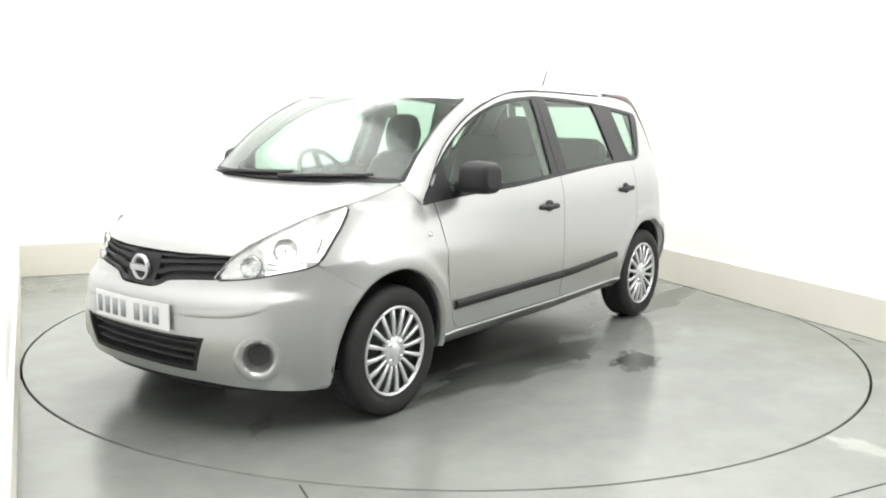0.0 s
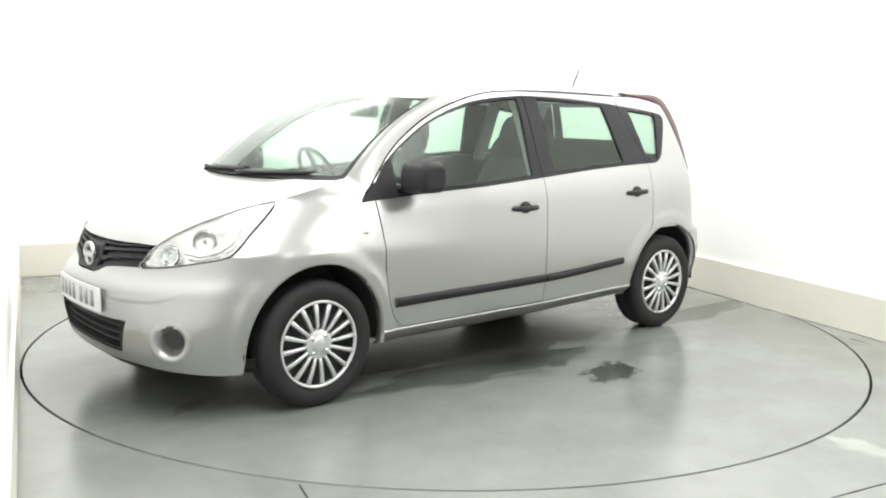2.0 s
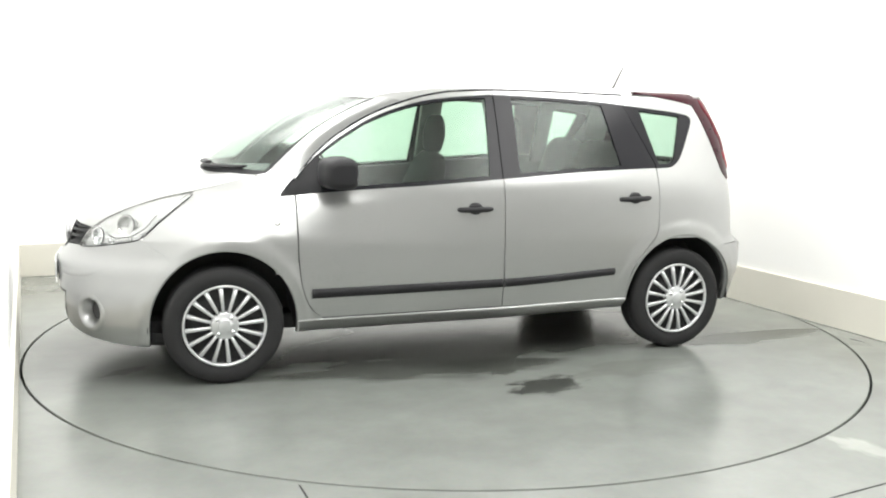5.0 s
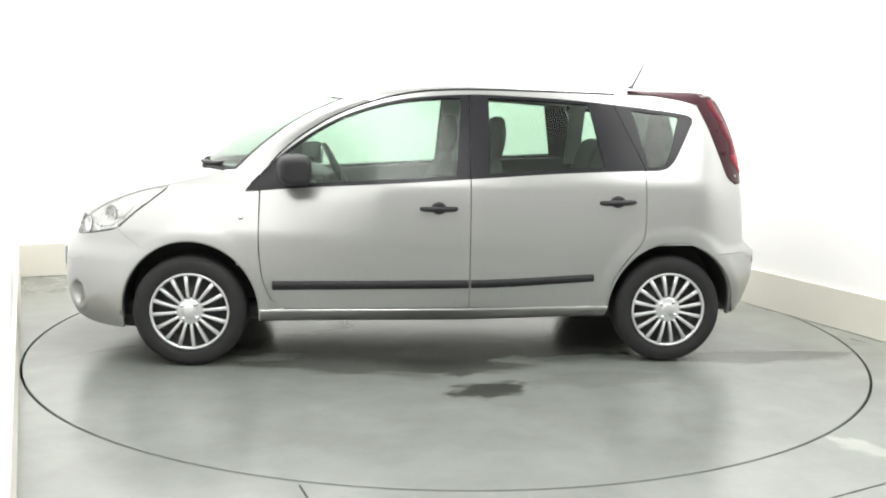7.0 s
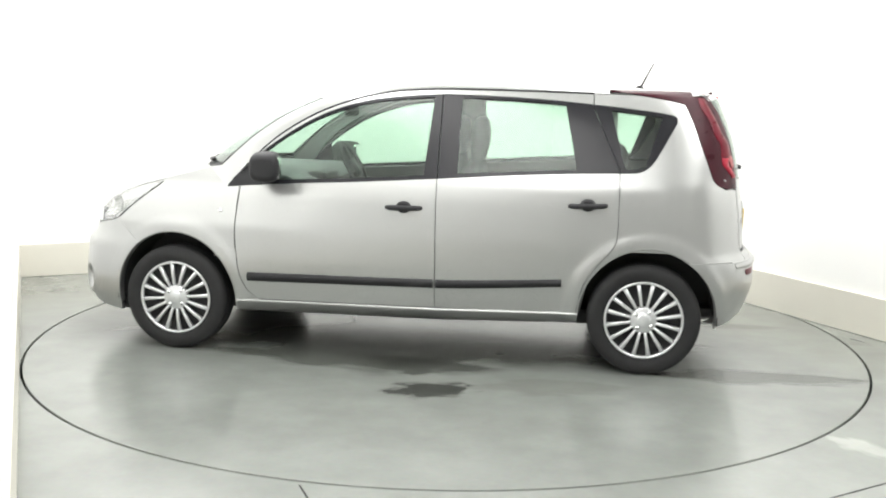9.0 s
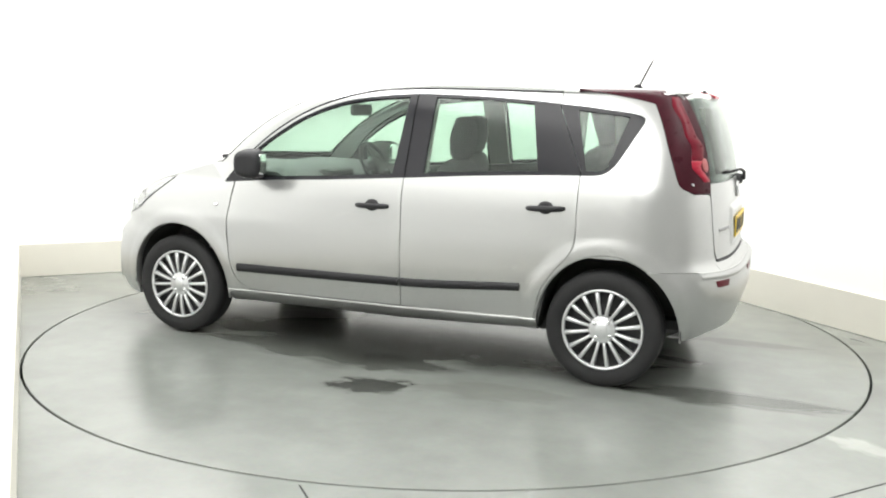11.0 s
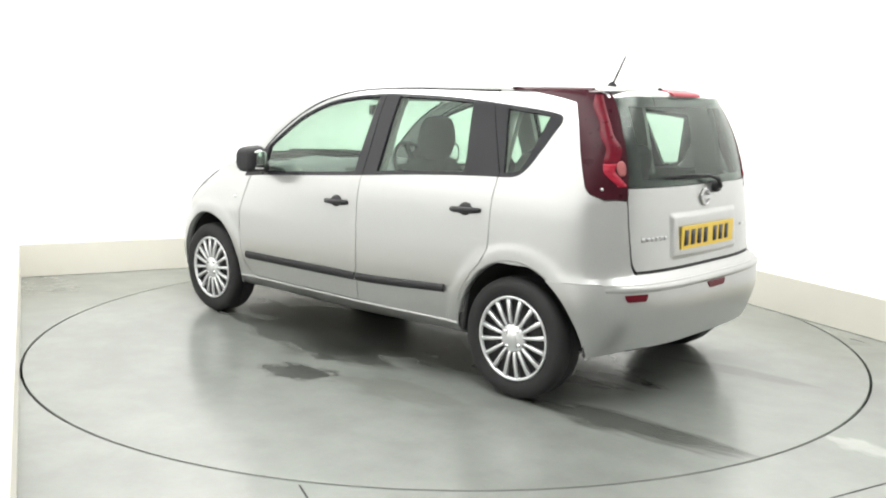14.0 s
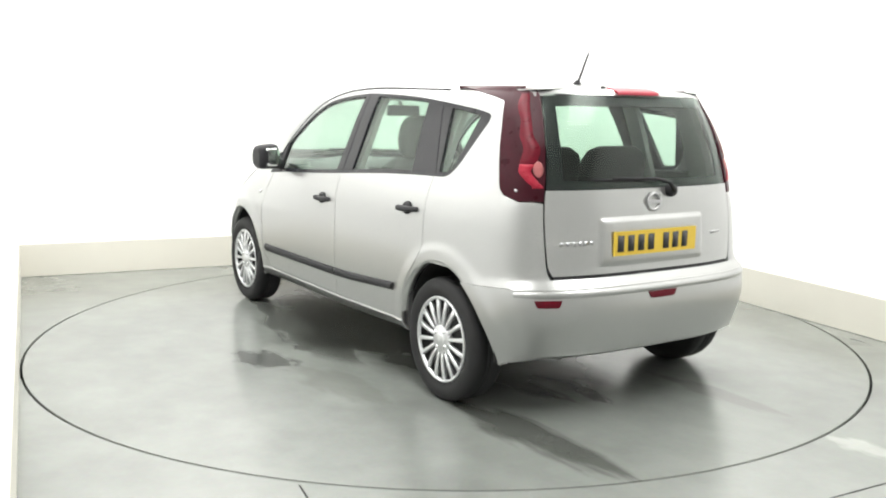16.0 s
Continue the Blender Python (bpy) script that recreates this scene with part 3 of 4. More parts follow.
        rows_panel(bm, steps(.30, .86, 28), lambda z: max(door_rear_edge(z) - GAP, corner(z) + .0005), corner, 12, s)
        # behind the wheel up to the lamp
        def back(z):
            return lamp_front(z) + .002 if z > .988 else rear_turn(turn_for(rear_turn, 1, table([(.60, .56), (.70, .590), (.88, .597), (.99, .590)], z), z), z).x
        rows_panel(bm, steps(.612, 1.46, 44), lambda z: -1.436 if z > .649 else ARCH_R - ARCH_RX * math.sqrt(max(0, 1 - ((z - .292) / ARCH_RZ) ** 2)), back, 18, s)
        flank_panel(bm, cols(-1.0 - GAP, -1.436, .02), lambda x: win_top(x) + .002, lambda x: ditch(x) - .003, 5, s)
        # inner skin, so that the shut lines stay closed
        rows_panel(bm, steps(.66, 1.04, 10), lambda z: -1.16, lambda z: -1.62, 14, s, -.006, .004)
        rows_panel(bm, steps(1.04, 1.45, 8), lambda z: -1.437, lambda z: -1.50, 5, s, -.006, .004)
        grid = []
        for a in steps(.2, math.pi + .1, 36):
            x, z = ARCH_R + ARCH_RX * math.cos(a), .292 + ARCH_RZ * math.sin(a)
            grid.append([flank(x + .010 * math.cos(a), z + .010 * math.sin(a), s, .0008), flank(x, z, s, .0012), flank(x, z, s, -.05)])
        sheet(bm, grid, .003, (ARCH_R, 0, 2))
        q = part("rear_quarter", bm, SILVER, car)
        bm = bmesh.new()
        x0, x3 = -1.147 - GAP, -1.434
        flank_panel(bm, cols(x0, x3, .02), lambda x: win_low(x), lambda x: min(win_low(x) + .02, win_top(x) - .004), 1, s, -.003, .02)
        flank_panel(bm, cols(-1.0 - GAP, x3, .02), lambda x: max(win_top(x) - .018, win_low(x) + .003), lambda x: win_top(x), 1, s, -.003, .02)
        slant_panel(bm, (-1.172, x0), (-1.092, -1.0 - GAP), 6, 8, lambda x: win_low(x) + .018, lambda x: win_top(x) - .016, s, -.004)
        slant_panel(bm, (-1.325, -1.272), (x3, -1.360), 6, 8, lambda x: win_low(x) + .012, lambda x: max(win_top(x) - .016, win_low(x) + .006), s, -.004)
        part("quarter_frame", bm, GLOSS_BLACK, q, "black quarter window border")
        bm = bmesh.new()
        slant_panel(bm, (-1.285, -1.160), (-1.370, -1.085), 10, 8, lambda x: win_low(x) + .012, lambda x: win_top(x) - .014, s, -.010, .004)
        part("quarter_window", bm, GLASS, q, "tinted rear quarter window").visible_shadow = False
    both(quarter)

    # bonnet
    BON = [(1.30, 1.035), (1.347, 1.024), (1.45, 1.0), (1.582, .968), (1.75, .914), (1.85, .874), (1.93, .836), (1.975, .803), (2.0, .762)]
    bm = bmesh.new()
    grid = []
    for k in steps(0, 1, 30):
        row = []
        for u in steps(-1, 1, 28):
            xe = 1.11 + (1.905 - 1.11) * k
            xc = 1.342 + (2.0 - 1.342) * k
            ze = table(BELT_WING, xe)
            ye = side(xe, ze) - .003
            zc = table(BON, xc)
            au = abs(u)
            x = xc + (xe - xc) * au ** 2.2
            z = zc + (ze - zc) * au ** 3.0
            crease = .006 * math.exp(-((au - .72) / .13) ** 2) * clamp(1.3 - k)
            row.append(Vector((x, ye * u, z + crease)))
        grid.append(row)
    sheet(bm, grid, .012, (1.5, 0, .3))
    part("bonnet", bm, SILVER, car, "silver bonnet with soft side creases")

    # windscreen and the cowl below it
    def ws(u, v):
        """u across from -1 to 1, v from the cowl up to the roof."""
        au = abs(u)
        low = Vector((1.330 - .260 * au ** 2.2, .672 * u, 1.040 - .004 * au ** 2))
        high = Vector((.622 - .150 * au ** 2.2, .585 * u, 1.442 - .009 * au ** 2.4))
        p = low.lerp(high, v)
        return p + Vector((.022, 0, .040)) * math.sin(math.pi * v)
    bm = bmesh.new()
    sheet(bm, [[ws(u * .985, v) for u in steps(-1, 1, 24)] for v in steps(.015, .998, 14)], .005, (.5, 0, .8))
    part("windscreen", bm, SCREEN_GLASS, car, "clear green-tinted windscreen").visible_shadow = False
    bm = bmesh.new()
    for v0, v1 in ((-.012, .03),):
        sheet(bm, [[ws(u, v) + Vector((0, 0, .0015)) for u in steps(-1, 1, 24)] for v in steps(v0, v1, 2)], .006, (.5, 0, .8))
    for sg in (1, -1):
        sheet(bm, [[ws(sg * u, v) + Vector((0, 0, .004)) for u in steps(.988 - .020 * (1 - v) ** 4, 1.0, 2)] for v in steps(0, .97, 14)], .006, (.5, 0, .8))
    part("windscreen_seal", bm, BLACK_PLASTIC, car, "black windscreen seal")
    bm = bmesh.new()
    sheet(bm, [[Vector((1.345 - .245 * abs(u) ** 2.2 + d, .66 * u, 1.026 - .006 * u * u + h)) for u in steps(-1, 1, 20)] for d, h in ((.03, -.012), (.0, -.012), (-.03, .014))], .01, (1.2, 0, .5))
    part("cowl", bm, BLACK_PLASTIC, car, "black cowl panel below the windscreen")

    # pillars at the windscreen's sides
    def pillar(s):
        bm = bmesh.new()
        grid = []
        for v in steps(-.04, 1.0, 20):
            a = ws(1.0, v)
            xd = 1.008 + (.335 - 1.008) * clamp(v, 0, 1) ** .95
            b = flank(xd, ditch(xd) + .002, 1)
            if v < 0:
                a, b = Vector((1.125, side(1.125, 1.034) + .001, 1.036)), Vector((1.010, side(1.010, .929) + .001, .929))
            mid = (a + b) / 2 + Vector((.015, .018, .018)) * clamp(v * 3)
            row = []
            for t in steps(0, 1, 6):
                p = a * (1 - t) ** 2 + mid * 2 * t * (1 - t) + b * t * t
                row.append(Vector((p.x, s * p.y, p.z)))
            grid.append(row)
        sheet(bm, grid, .02, (.3, 0, .9))
        part("windscreen_pillar", bm, SILVER, car)
    both(pillar)

    # roof
    CROWN = [(-1.72, 1.478), (-1.6, 1.486), (-1.4, 1.500), (-1.18, 1.517), (-.85, 1.535), (-.33, 1.542), (0, 1.526), (.2, 1.503), (.36, 1.485), (.5, 1.466), (.63, 1.444)]
    bm = bmesh.new()
    grid = []
    for k in steps(0, 1, 34):
        row = []
        for u in steps(-1, 1, 28):
            au = abs(u)
            xc = .628 + (-1.62 - .628) * k
            xe = .335 + (-1.50 - .335) * k if k > 0 else .335
            f = clamp((au - .8) / .2) ** 2
            x = (xc - .145 * au ** 2.2 * (1 - k)) * (1 - f) + xe * f
            ze = ditch(xe) + .002
            ye = side(xe, ze)
            zc = table(CROWN, x)
            y = ye * u if au < .8 else math.copysign(ye * (.8 + .2 * (1 - (1 - (au - .8) / .2) ** 1.6)), u)
            z = zc + (ze - zc) * (.55 * au ** 3 + .45 * au ** 9) - .011 * clamp(1 - 24 * k) * clamp((1 - au) * 8)
            row.append(Vector((x, y, z)))
        grid.append(row)
    sheet(bm, grid, .004, (-.5, 0, .8))
    rf = part("roof", bm, SILVER, car, "silver roof skin")
    # roof channel mouldings
    for sg in (1, -1):
        bm = bmesh.new()
        tube(bm, [flank(x, ditch(x) + .001, sg, -.002) for x in cols(-1.0, .98, .05)], .006, 6)
        part("roof_channel", bm, GLOSS_BLACK, rf, "thin black roof channel seal")
    bm = bmesh.new()
    grid = []
    for k in steps(0, 1, 16):
        grid.append([Vector((x, .57 * u, table(CROWN, x) - .012 - .030 * min(1, 5 * k) - .02 * u * u)) for u in steps(-1, 1, 12) for x in (.608 - .14 * abs(u) ** 2.2 * (1 - k) - 2.15 * k,)])
    sheet(bm, grid, .01, (-.5, 0, .8))
    part("headlining", bm, HEADLINING, rf, "pale cloth headlining")

    # aerial
    bm = bmesh.new()
    rings = [[Vector((-1.27 + .035 * r * math.cos(a), .02 * r * math.sin(a), 1.500 + h)) for a in steps(0, 2 * math.pi, 14)[:-1]] for r, h in ((1, 0), (.9, .012), (.45, .028), (.2, .034))]
    loft(bm, rings)
    ae = part("aerial_base", bm, BLACK_PLASTIC, car, "black roof aerial foot")
    bm = bmesh.new()
    tube(bm, [(-1.275, 0, 1.52), (-1.345, 0, 1.66)], .0065, 8, .8)
    part("aerial_mast", bm, BLACK_PLASTIC, ae, "short black aerial stub")
    bm = bmesh.new()
    tube(bm, [(-1.345, 0, 1.66), (-1.455, 0, 1.88)], .0026, 6, .7)
    part("aerial_whip", bm, BLACK_PLASTIC, ae, "thin aerial whip")

    # front bumper
    def bumper_top(y):
        return table([(0, .612), (.10, .614), (.14, .626), (.18, .646), (.30, .660), (.41, .666), (.52, .675), (.63, .696), (.70, .722), (.75, .722)], abs(y))

    def arch_turn(z):
        d = (z - .292) / ARCH_RZ
        x = ARCH_F + ARCH_RX * math.sqrt(max(0, 1 - d * d)) if z > .292 else ARCH_F + ARCH_RX
        return turn_for(front_turn, 0, max(x, 1.505), z)
    INT_LO, INT_HI = .284, .436

    def int_y(z):
        return .358 + .056 * clamp((z - INT_LO) / (INT_HI - INT_LO))
    ft_i = lambda z: turn_for(front_turn, 1, int_y(z), z)
    FOG = {s: front(.607 * s, .360) for s in (1, -1)}
    bm = bmesh.new()
    grid = []
    levels = steps(.185, INT_LO, 5) + steps(INT_LO, INT_HI, 12)[1:]
    half = 14
    for k in range(len(levels) + 14):
        row = []
        for j in range(-44, 45):
            aj = abs(j)

            def at(z):
                fi, fe = ft_i(z), arch_turn(z)
                return fi * aj / half if aj <= half else fi + (fe - fi) * (aj - half) / (44 - half)
            if k < len(levels):
                z = levels[k]
                f = at(z)
                if z < INT_LO:
                    zb = table([(0, .238), (.36, .242), (.55, .222), (.72, .195), (.83, .185)], front_turn(f, z).y)
                    z = INT_LO - (INT_LO - zb) * (INT_LO - z) / (INT_LO - .185)
                    f = at(z)
            else:
                t = (k - len(levels) + 1) / 14
                f, z = at(.6), .6
                for _ in range(6):
                    p = front_turn(f, z)
                    top = bumper_top(p.y) if p.x > 1.69 else wing_end(max(1.5, p.x))
                    z = INT_HI + (top - INT_HI) * t
                    f = at(z)
            p = front_turn(f, z)
            row.append(Vector((p.x, math.copysign(p.y, j) if j else 0, z)))
        grid.append(row)
    sheet(bm, grid, .012, (1, 0, .5))
    gone = []
    for f in bm.faces:
        c = f.calc_center_median()
        if INT_LO < c.z < INT_HI and abs(c.y) < int_y(c.z) and c.x > 1.8:
            gone.append(f)
        elif (c - FOG[1 if c.y > 0 else -1]).length < .074:
            gone.append(f)
    bmesh.ops.delete(bm, geom=gone, context="FACES")
    fb = part("front_bumper", bm, SILVER, car, "silver front bumper with round fog lamp recesses")
    bm = bmesh.new()
    grid = [[Vector((q.x - d, math.copysign(q.y, f) * (1 - d), z)) for f in steps(-.80, .80, 50) for q in (front_turn(abs(f), .21),)] for z, d in ((.262, .025), (.228, .03), (.196, .045), (.188, .14))]
    sheet(bm, grid, .006, (1, 0, .8))
    part("chin_spoiler", bm, BLACK_PLASTIC, fb, "black plastic lip below the bumper")
    bm = bmesh.new()
    turn_panel(bm, front_turn, steps(INT_LO - .004, INT_HI + .004, 4), lambda z: -ft_i(z) - .004, lambda z: ft_i(z) + .004, 24, out=-.07)
    part("intake_back", bm, DARK, fb, "dark lower air intake")
    for z in (.325, .362, .400):
        bm = bmesh.new()
        turn_panel(bm, front_turn, (z, z + .010), lambda z: -ft_i(z), ft_i, 24, out=-.022, thick=.03)
        part("intake_slat", bm, DARK, fb)
    bm = bmesh.new()
    turn_panel(bm, front_turn, (INT_HI - .012, INT_HI), lambda z: -ft_i(z), ft_i, 24, out=-.002, thick=.06)
    turn_panel(bm, front_turn, (INT_LO, INT_LO + .018), lambda z: -ft_i(z), ft_i, 24, out=-.002, thick=.06)
    for sg in (1, -1):
        turn_panel(bm, front_turn, steps(INT_LO, INT_HI, 3), lambda z: ft_i(z) - .02, ft_i, 2, sg, out=-.002, thick=.06)
    part("intake_surround", bm, BLACK_PLASTIC, fb)

    # fog lamp recesses
    for sg in (1, -1):
        c = FOG[sg]
        e = front(.627 * sg, .362) - front(.587 * sg, .362)
        nrm = Vector((e.y * sg, -e.x * sg, 0)).normalized()
        across = Vector((-nrm.y, nrm.x, 0))
        def disc(prof, n=28):
            return [[c + across * (r * math.cos(a)) + Vector((0, 0, r * math.sin(a))) + nrm * o for a in steps(0, 2 * math.pi, n)[:-1]] for r, o in prof]
        bm = bmesh.new()
        loft(bm, disc([(.104, -.014), (.094, -.003), (.082, -.0005), (.072, -.003), (.064, -.012), (.054, -.034), (.044, -.066)]), cap=False)
        part("fog_recess_ring", bm, SILVER, fb, "silver rim of the fog lamp recess")
        # cup is dark grey throughout, with the recess's shade put into its colour
        bm = bmesh.new()
        loft(bm, disc([(.047, -.056), (.036, -.074), (.02, -.080)]))
        part("fog_lamp_cover", bm, FOG_SHADE, fb, "fog lamp recess cup, its shade set as dark grey")
    # crease over the fog lamps
    for sg in (1, -1):
        bm = bmesh.new()
        line = [(.28, .524), (.40, .526), (.50, .530), (.57, .541), (.62, .562), (.655, .592)]
        pth = [(y, table(line, y)) for y in steps(.28, .655, 30)]
        sheet(bm, [[front(sg * y, z - .010, -.002), front(sg * y, z - .002, .004 * min(clamp((y - .28) / .1), clamp((.65 - y) / .08))), front(sg * y, z + .014, .003 * min(clamp((y - .28) / .1), clamp((.65 - y) / .08))), front(sg * y, z + .034, -.002)] for y, z in pth], .003, (1, 0, .5))
        part("bumper_crease", bm, SILVER, fb)
    # number plate at the front
    def plate(parent, fn, z0, z1, half, mat, ink, out, label):
        bm = bmesh.new()
        base = fn(half, (z0 + z1) / 2).x
        mid = fn(0, (z0 + z1) / 2).x
        sg = 1 if mid > 0 else -1
        def pt(y, z, o):
            x = mid + (base - mid) * .7 * (y / half) ** 2
            return Vector((x + sg * o, y, z))
        sheet(bm, [[pt(y, z, out) for y in steps(-half, half, 12)] for z in (z0, z1)], .006, (0, 0, .5))
        pl = part("number_plate", bm, mat, parent, label)
        w = .9 * 2 * half / 7.6
        xs0 = -half + .075 * half
        slot = 0
        for k in range(8):
            if k == 4:
                slot += .55
                continue
            bm = bmesh.new()
            y = xs0 + slot * w
            slot += 1
            zz0, zz1 = z0 + .018, z1 - .018
            sheet(bm, [[pt(-sg * yy * -1, z, out + .002) for yy in (y, y + w * .62)] for z in (zz0, zz1)], .001, (0, 0, .5))
            part("plate_bar", bm, ink, pl)
        return pl
    plate(fb, front, .452, .562, .26, PLATE_WHITE, PALE_INK, .014, "white front number plate")

    # grille between the headlamps
    def gr_lo(y):
        return bumper_top(y) + .004
    def gr_hi(y):
        return table([(0, .752), (.2, .752), (.36, .762), (.46, .764)], abs(y)) - .002
    bm = bmesh.new()
    sheet(bm, [[front(y, gr_lo(y) + (gr_hi(y) - gr_lo(y)) * k, -.03) for y in steps(-.42, .42, 30)] for k in steps(0, 1, 5)], .01, (1, 0, .6))
    gr = part("grille", bm, DARK, car, "dark front grille with horizontal bars")
    for k0, k1 in ((.0, .16), (.36, .52), (.70, .82), (.93, 1.0)):
        for sg in (1, -1):
            bm = bmesh.new()
            sheet(bm, [[front(sg * y, gr_lo(y) + (gr_hi(y) - gr_lo(y)) * k, -.004) for y in steps(.085, .415, 16)] for k in (k0, k1)], .02, (1, 0, .6))
            part("grille_bar", bm, BLACK_PLASTIC, gr)
    bm = bmesh.new()
    sheet(bm, [[front(y * (1.25 - .45 * abs(k - .6)), gr_lo(0) + (gr_hi(0) - gr_lo(0)) * k, -.002) for y in steps(-.085, .085, 6)] for k in steps(.02, .97, 6)], .02, (1, 0, .6))
    part("grille_centre", bm, BLACK_PLASTIC, gr)
    c = front(0, .682, .010)
    bm = bmesh.new()
    lathe(bm, [(.058, -.006), (.060, .004), (.055, .010), (.046, .010), (.043, .0), ], 36, "X", c)
    bd = part("badge", bm, DULL_CHROME, gr, "round chrome maker's badge")
    bm = bmesh.new()
    box(bm, c + Vector((-.004, -.064, -.013)), c + Vector((.012, .064, .013)), .003)
    part("badge_bar", bm, DULL_CHROME, bd)

    # headlamps
    def lamp_hi(x):
        return table(BELT_WING[:-1] + [(1.93, .735), (1.958, .690), (1.97, .668)], x) - .003
    def headlamp(s):
        xs = [1.428 + (1.966 - 1.428) * (1 - (1 - t) ** 1.6) for t in steps(0, 1, 36)]
        bm = bmesh.new()
        flank_panel(bm, xs, lambda x: lamp_lo(x) + .002, lambda x: max(lamp_hi(x), lamp_lo(x) + .004), 10, s, .0, .004)
        hl = part("headlamp", bm, LENS, car, "large clear swept-back headlamp")
        hl.visible_shadow = False
        bm = bmesh.new()
        grid = []
        for k, x in enumerate(xs):
            u = k / (len(xs) - 1)
            lo, hi = lamp_lo(x) + .001, max(lamp_hi(x), lamp_lo(x) + .004)
            grid.append([flank(x, lo + (hi - lo) * v, s, -.008 - .050 * (math.sin(math.pi * u) * math.sin(math.pi * v)) ** .6 - .0025 * math.cos(v * 11 + u * 5) * math.sin(math.pi * v)) for v in steps(0, 1, 16)])
        sheet(bm, grid, .004, (1.5, 0, .7))
        part("reflector", bm, LAMP_WHITE, hl, "silvered lamp housing")
        # dipped beam bowl behind, indicator bowl in the nose
        for x, z, r, back, yaw, mat, words in ((1.872, .724, .042, -.024, 35, CHROME, "chrome indicator bowl"), (1.742, .784, .048, -.050, 52, LAMP_WHITE, "large silvered lamp bowl")):
            p = flank(x, z, s, back)
            m = Matrix.Translation(p) @ pose(0, 0, 0, 0, -8, s * yaw)
            bm = bmesh.new()
            lathe(bm, [(r * 1.06, .004), (r, .016), (r * .94, .014), (r * .80, -.006), (r * .5, -.020), (r * .16, -.024), (r * .14, .004), (.001, .008)], 32, "X")
            bmesh.ops.transform(bm, matrix=m, verts=bm.verts[:])
            part("bowl", bm, mat, hl, words)
            bm = bmesh.new()
            lathe(bm, [(r * 1.10, .004), (r * 1.07, .012), (r * 1.03, .004)], 32, "X")
            bmesh.ops.transform(bm, matrix=m, verts=bm.verts[:])
            part("bowl_ring", bm, TRIM_GREY, hl, "dark line round the bowl")
        bm = bmesh.new()
        tube(bm, [flank(x, z, s, -.014) for x, z in ((1.60, .84), (1.66, .775), (1.72, .738), (1.79, .722), (1.83, .735))], .0030, 6)
        part("housing_edge", bm, TRIM_GREY, hl, "dark edge inside the lamp")
        bm = bmesh.new()
        tube(bm, [flank(x, lamp_lo(x), s, .001) for x in xs[:-1]], .0035, 6)
        part("lamp_seal", bm, GLOSS_BLACK, hl, "thin black lamp seal")
    both(headlamp)

    # tailgate with its window
    def gate_turn(z):
        return turn_for(rear_turn, 1, table([(.64, .550), (.70, .585), (.88, .594), (.99, .586), (1.077, .572), (1.2, .556), (1.32, .535), (1.456, .505)], z), z)
    bm = bmesh.new()
    turn_panel(bm, rear_turn, steps(.661, 1.035, 18), lambda z: -gate_turn(z) + .004, lambda z: gate_turn(z) - .004, 40)
    # raised panel round the plate, in the same pressing
    def swell(d):
        d = clamp(d / .026)
        return d * d * (3 - 2 * d)
    zs = [.690, .696, .702, .709, .717, .74, .78, .82, .86, .884, .892, .899, .906, .913]
    ys = [-.335, -.328, -.320, -.312, -.30] + steps(-.27, .27, 14) + [.30, .312, .320, .328, .335]
    sheet(bm, [[rear(y, z, .0003 + .013 * swell(.335 - abs(y)) * swell(min(z - .690, .913 - z)) * (.55 + .45 * clamp((z - .69) / .2))) for y in ys] for z in zs], .004, (-1, 0, .8))
    tg = part("tailgate", bm, SILVER, car, "silver tailgate")
    bm = bmesh.new()
    turn_panel(bm, rear_turn, steps(1.038, 1.452, 18), lambda z: -gate_turn(z) + .006, lambda z: gate_turn(z) - .006, 36, out=-.004, thick=.005)
    part("rear_window", bm, DARK_GLASS, tg, "tinted rear window").visible_shadow = False
    bm = bmesh.new()
    for z0, z1 in ((1.036, 1.075), (1.405, 1.454)):
        turn_panel(bm, rear_turn, steps(z0, z1, 2), lambda z: -gate_turn(z) + .005, lambda z: gate_turn(z) - .005, 36, out=-.011, thick=.01)
    for sg in (1, -1):
        turn_panel(bm, rear_turn, steps(1.07, 1.41, 10), lambda z: gate_turn(z) - .10, lambda z: gate_turn(z) - .006, 6, sg, out=-.011, thick=.01)
    part("window_border", bm, GLOSS_BLACK, tg, "black printed rear window border")
    # black strip stands in for the dark shut line above the bumper
    bm = bmesh.new()
    turn_panel(bm, rear_turn, steps(.643, .666, 2), lambda z: -turn_for(rear_turn, 1, .56, z), lambda z: turn_for(rear_turn, 1, .56, z), 36, out=-.007, thick=.01)
    part("shut_line_strip", bm, BLACK_PLASTIC, tg, "black strip standing in for the dark gap below the tailgate")
    plate(tg, rear, .738, .848, .262, PLATE_YELLOW, INK, .019, "yellow rear number plate")
    # wiper
    bm = bmesh.new()
    lathe(bm, [(.001, -.035), (.024, -.034), (.030, -.02), (.030, .02)], 20, "X", rear(-.11, 1.020, -.005))
    tube(bm, [rear(-.11, 1.020, .035), rear(-.07, 1.062, .045), rear(.01, 1.080, .035), rear(.26, 1.085, .022)], .011, 8, .5)
    wp = part("rear_wiper", bm, BLACK_PLASTIC, tg, "black rear wiper arm")
    bm = bmesh.new()
    tube(bm, [rear(-.02, 1.070, .012), rear(.17, 1.075, .010), rear(.36, 1.080, .008)], .007, 6)
    part("wiper_blade", bm, BLACK_PLASTIC, wp)
    # badge and plain bars of lettering
    c = rear(0.0, .972, .006) + Vector((0, 0, -.0))
    bm = bmesh.new()
    lathe(bm, [(.042, .004), (.044, -.006), (.034, -.007), (.031, .002)], 30, "X", c)
